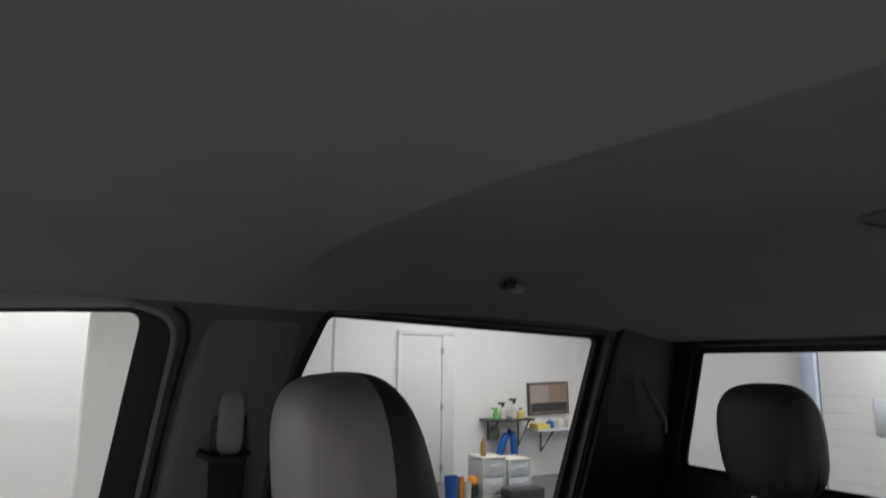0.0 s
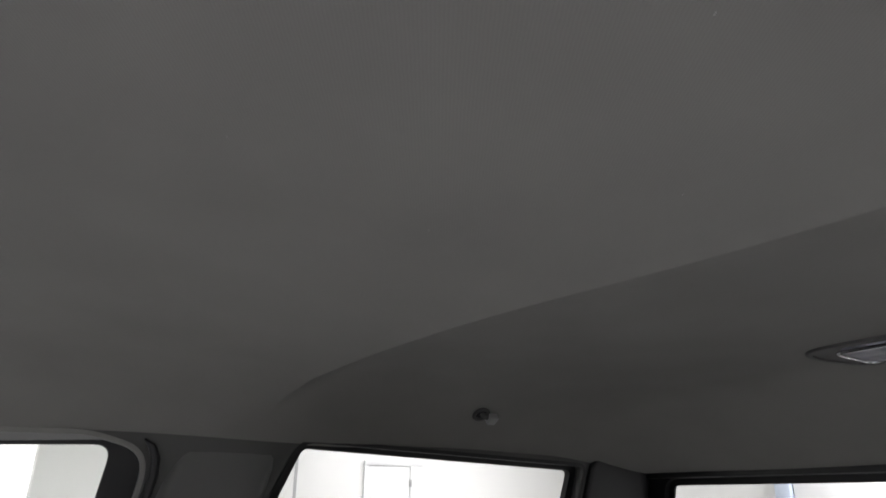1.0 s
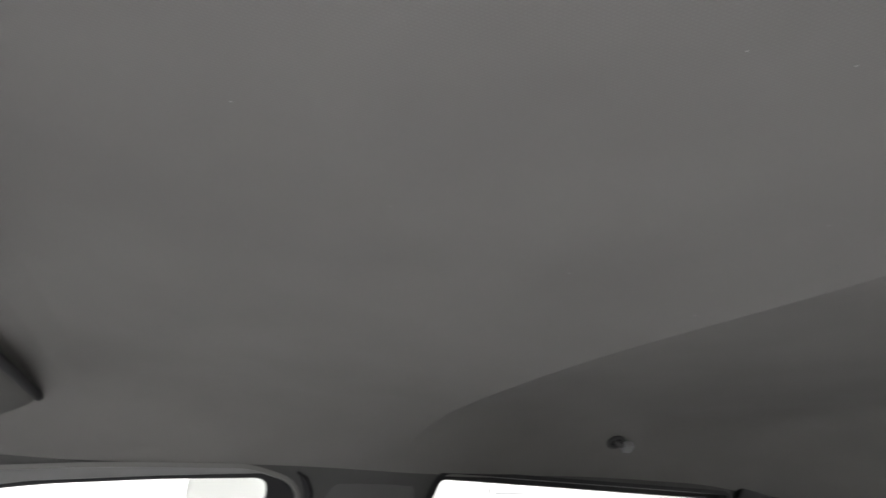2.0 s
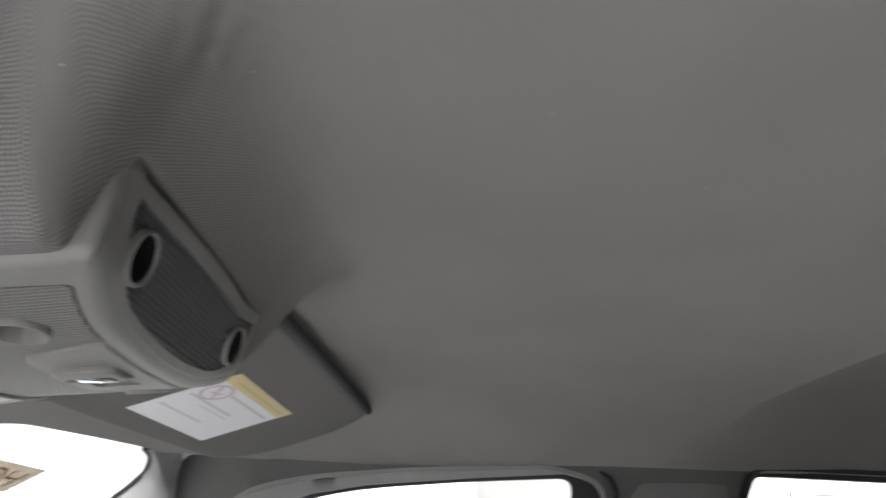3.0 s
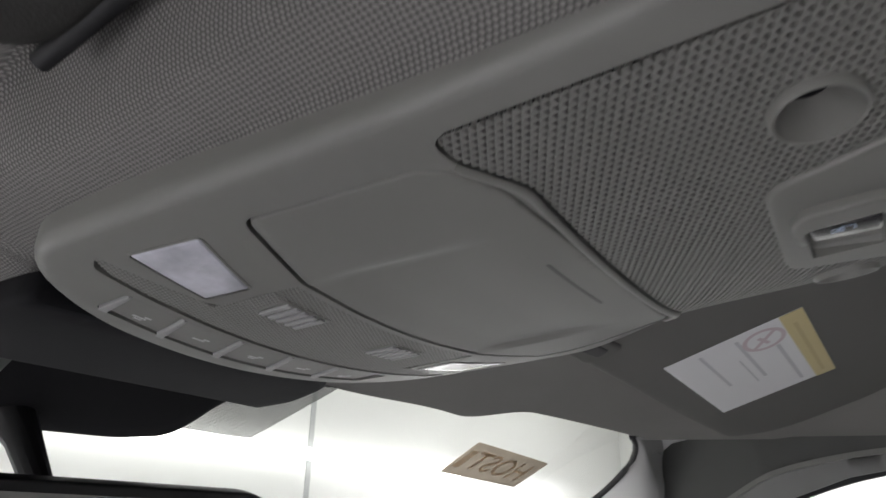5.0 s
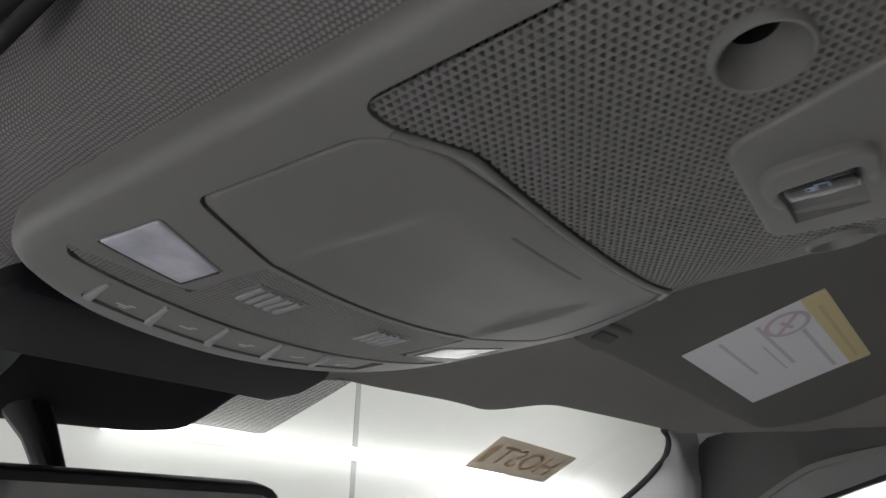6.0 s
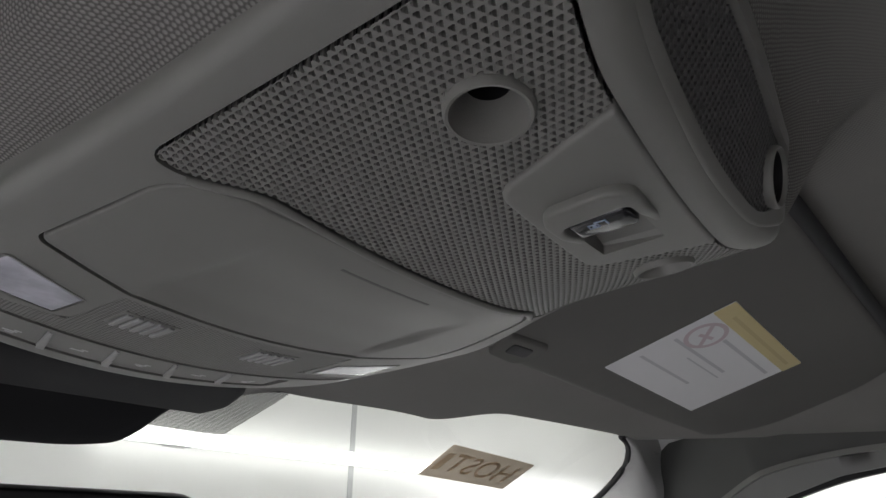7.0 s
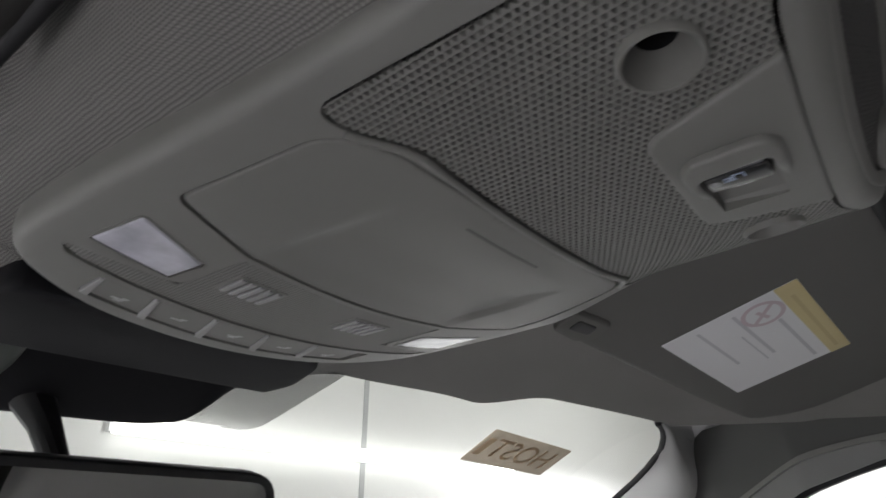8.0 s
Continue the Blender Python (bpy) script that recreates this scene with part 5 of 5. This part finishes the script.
for nm, bm in [("board", box(ROOM_X1 - 0.34, ROOM_X1 - 0.002, -6.22, -5.45, 0.845, 0.875, 0.005)), ("bracket", tube([(ROOM_X1 - 0.30, -6.14, 0.85), (ROOM_X1 - 0.01, -6.14, 0.46), (ROOM_X1 - 0.01, -6.14, 0.85)], 0.014, 6)), ("bracket", tube([(ROOM_X1 - 0.30, -5.6, 0.85), (ROOM_X1 - 0.01, -5.6, 0.56), (ROOM_X1 - 0.01, -5.6, 0.85)], 0.014, 6))]:
    p = part(nm, bm, M_DARKSTEEL, shelf)
    p.matrix_parent_inverse = sinv
shelf = thing("wall_shelf", "pale shelf on dark steel brackets on the white wall", "shelf", at=(ROOM_X1, -6.8, 0.7))
shelf.matrix_basis = Matrix.Translation((ROOM_X1, -6.8, 0.7))
for nm, bm, mt in [("board", box(ROOM_X1 - 0.40, ROOM_X1 - 0.002, -7.35, -6.26, 0.685, 0.715, 0.005), M_CLEARBOX)] + [("bracket", tube([(ROOM_X1 - 0.34, y, 0.69), (ROOM_X1 - 0.01, y, 0.36), (ROOM_X1 - 0.01, y, 0.69)], 0.014, 6), M_DARKSTEEL) for y in (-7.15, -6.56)]:
    p = part(nm, bm, mt, shelf)
    p.matrix_parent_inverse = shelf.matrix_basis.inverted()


def bottle(y, h, r, mat, top, x=ROOM_X1 - 0.17, z=0.875, spray=False):
    ob = thing("bottle", "small plastic bottle standing on the shelf", "bottle", "bottles on the shelf", at=(x, y, z))
    ob.matrix_basis = Matrix.Translation((x, y, z))
    i2 = ob.matrix_basis.inverted()
    rows = [("body", lathe([(0.0, 0), (r, 0.0), (r, h * 0.62), (r * 0.4, h * 0.78), (r * 0.36, h * 0.84)], 16, Matrix.Translation((x, y, z))), mat), ("cap", lathe([(r * 0.42, h * 0.83), (r * 0.42, h), (0, h)], 14, Matrix.Translation((x, y, z))), top)]
    if spray:
        rows.append(("trigger", box(x - 0.05, x + 0.05, y - 0.015, y + 0.06, z + h * 0.97, z + h * 1.12, 0.008), top))
    for nm, bm, mt in rows:
        p = part(nm, bm, mt, ob)
        p.matrix_parent_inverse = i2
    return ob


for y, h, r, mt, tp, sp_, z in ((-5.64, 0.14, 0.045, M_GREEN, M_GREEN, True, 0.875), (-5.76, 0.21, 0.05, M_CREAM, M_DARKSTEEL, True, 0.875), (-5.96, 0.26, 0.05, M_CREAM, M_DARKSTEEL, True, 0.875), (-6.08, 0.15, 0.05, M_YELLOWBOX, M_DARKSTEEL, False, 0.875), (-6.62, 0.14, 0.06, M_BLUE, M_CREAM, False, 0.715), (-6.82, 0.18, 0.07, M_CREAM, M_CREAM, False, 0.715), (-7.02, 0.22, 0.07, M_CREAM, M_CREAM, False, 0.715)):
    bottle(y, h, r, mt, tp, z=z, spray=sp_)
tagged(part("card_box", box(ROOM_X1 - 0.34, ROOM_X1 - 0.1, -6.50, -6.28, 0.715, 0.79, 0.006), M_YELLOWBOX), "small yellow card box lying on the shelf", "box")
pic = thing("framed_print", "dark framed brown print on the white wall above the shelf", "picture", at=(ROOM_X1 - 0.03, -6.68, 0.95))
pic.matrix_basis = Matrix.Translation((ROOM_X1 - 0.03, -6.68, 0.95))
lean = Matrix.Translation((ROOM_X1 - 0.022, -6.70, 1.155)) @ Euler((radians(-2), 0, 0)).to_matrix().to_4x4()
for nm, bm, mt in (("frame", box(-0.02, 0.02, -0.39, 0.39, -0.245, 0.245, 0.006, m=lean), M_DARKSTEEL), ("print", box(-0.024, -0.018, -0.365, 0.365, -0.22, 0.22, m=lean), M_SCREEN), ("pale_field", box(-0.027, -0.022, 0.0, 0.345, -0.06, 0.20, m=lean), material("print_pale", (0.42, 0.36, 0.33), 0.5)),
                   ("tan_field", box(-0.027, -0.022, -0.345, -0.02, -0.06, 0.20, m=lean), material("print_tan", (0.33, 0.25, 0.17), 0.5)), ("dark_field", box(-0.027, -0.022, -0.345, 0.345, -0.20, -0.07, m=lean), M_DARKSTEEL)):
    p = part(nm, bm, mt, pic)
    p.matrix_parent_inverse = pic.matrix_basis.inverted()
hang_line = [(-5.60, 0.12), (-5.63, 0.24), (-5.68, 0.38), (-5.74, 0.53), (-5.80, 0.65), (-5.85, 0.69), (-5.90, 0.66), (-5.93, 0.56), (-5.94, 0.44), (-5.94, 0.32)]
hang = part("hanging_hose", tube([(ROOM_X1 - 0.20, y, z) for y, z in hang_line], [0.045, 0.055, 0.055, 0.055, 0.05, 0.05, 0.05, 0.055, 0.06, 0.05], 10), M_BLUE)
tagged(hang, "blue hose folded over a hook under the shelf", "hose")
rag = part("hanging_cloth", pillow(0.03, 0.09, 0.10, 2.6, 12, Matrix.Translation((ROOM_X1 - 0.10, -5.66, 0.66))), material("grey_green_cloth", (0.16, 0.20, 0.15), 0.9, bump=("grain", 0.01, 0.4)))
tagged(rag, "grey-green cloth hanging under the shelf", "cloth")


def drawer_tower(x0, x1, y0, y1, top, drawers):
    ob = thing("drawer_tower", "clear plastic drawer tower with white frame on the floor", "storage drawers", "drawer towers", at=((x0 + x1) / 2, (y0 + y1) / 2, 0))
    ob.matrix_basis = Matrix.Translation(((x0 + x1) / 2, (y0 + y1) / 2, 0))
    rows = [("top", box(x0, x1, y0, y1, top - 0.02, top, 0.006), M_CREAM), ("base", box(x0, x1, y0, y1, 0.0, 0.02, 0.006), M_CREAM)]
    rows += [("post", box(x, x + 0.02, y, y + 0.02, 0.015, top - 0.015, 0.003), M_CREAM) for x in (x0, x1 - 0.02) for y in (y0, y1 - 0.02)]
    h = (top - 0.05) / drawers
    for k in range(drawers):
        rows.append(("drawer", box(x0 + 0.008, x1 - 0.01, y0 + 0.024, y1 - 0.024, 0.03 + k * h, 0.02 + (k + 1) * h, 0.008), M_CLEARBOX))
        rows.append(("handle", box(x0 - 0.008, x0 + 0.012, (y0 + y1) / 2 - 0.05, (y0 + y1) / 2 + 0.05, (k + 0.55) * h + 0.02, (k + 0.65) * h + 0.025, 0.003), M_CREAM))
    for nm, bm, mt in rows:
        p = part(nm, bm, mt, ob)
        p.matrix_parent_inverse = ob.matrix_basis.inverted()
    return ob


drawer_tower(7.20, 7.58, -5.14, -4.80, 0.49, 2)
drawer_tower(7.25, 7.65, -5.58, -5.22, 0.44, 2)
tagged(part("flask", lathe([(0, 0), (0.04, 0.0), (0.04, 0.15), (0.018, 0.19), (0.018, 0.22), (0, 0.22)], 16, Matrix.Translation((7.36, -4.90, 0.49))), material("amber_plastic", (0.34, 0.20, 0.05), 0.35)), "amber plastic bottle standing on the drawer tower", "bottle")
tagged(part("low_crate", box(6.92, 7.14, -5.55, -5.02, 0.0, 0.13, 0.015), M_DARKSTEEL), "low black crate on the floor before the drawers", "crate")
for x, y, r, h, mt, lb in ((7.30, -4.40, 0.09, 0.28, M_BLUE, "blue plastic tub on the floor"), (7.30, -4.53, 0.052, 0.26, M_ORANGE, "slim orange canister on the floor"), (7.24, -4.605, 0.045, 0.21, M_CREAM, "cream plastic canister on the floor"), (7.32, -4.72, 0.075, 0.16, M_DARKSTEEL, "black tub on the floor holding an orange ball")):
    tub = part("tub", lathe([(0, 0.001), (r * 0.85, 0.001), (r, h), (r * 0.93, h), (r * 0.8, 0.03), (0, 0.03)], 24, Matrix.Translation((x, y, 0))), mt)
    tagged(tub, lb, "tub", "tubs on the floor")
tagged(part("ball", pillow(0.068, 0.068, 0.068, 2.0, 12, Matrix.Translation((7.32, -4.72, 0.20))), M_ORANGE), "orange ball lying in the black tub", "ball")
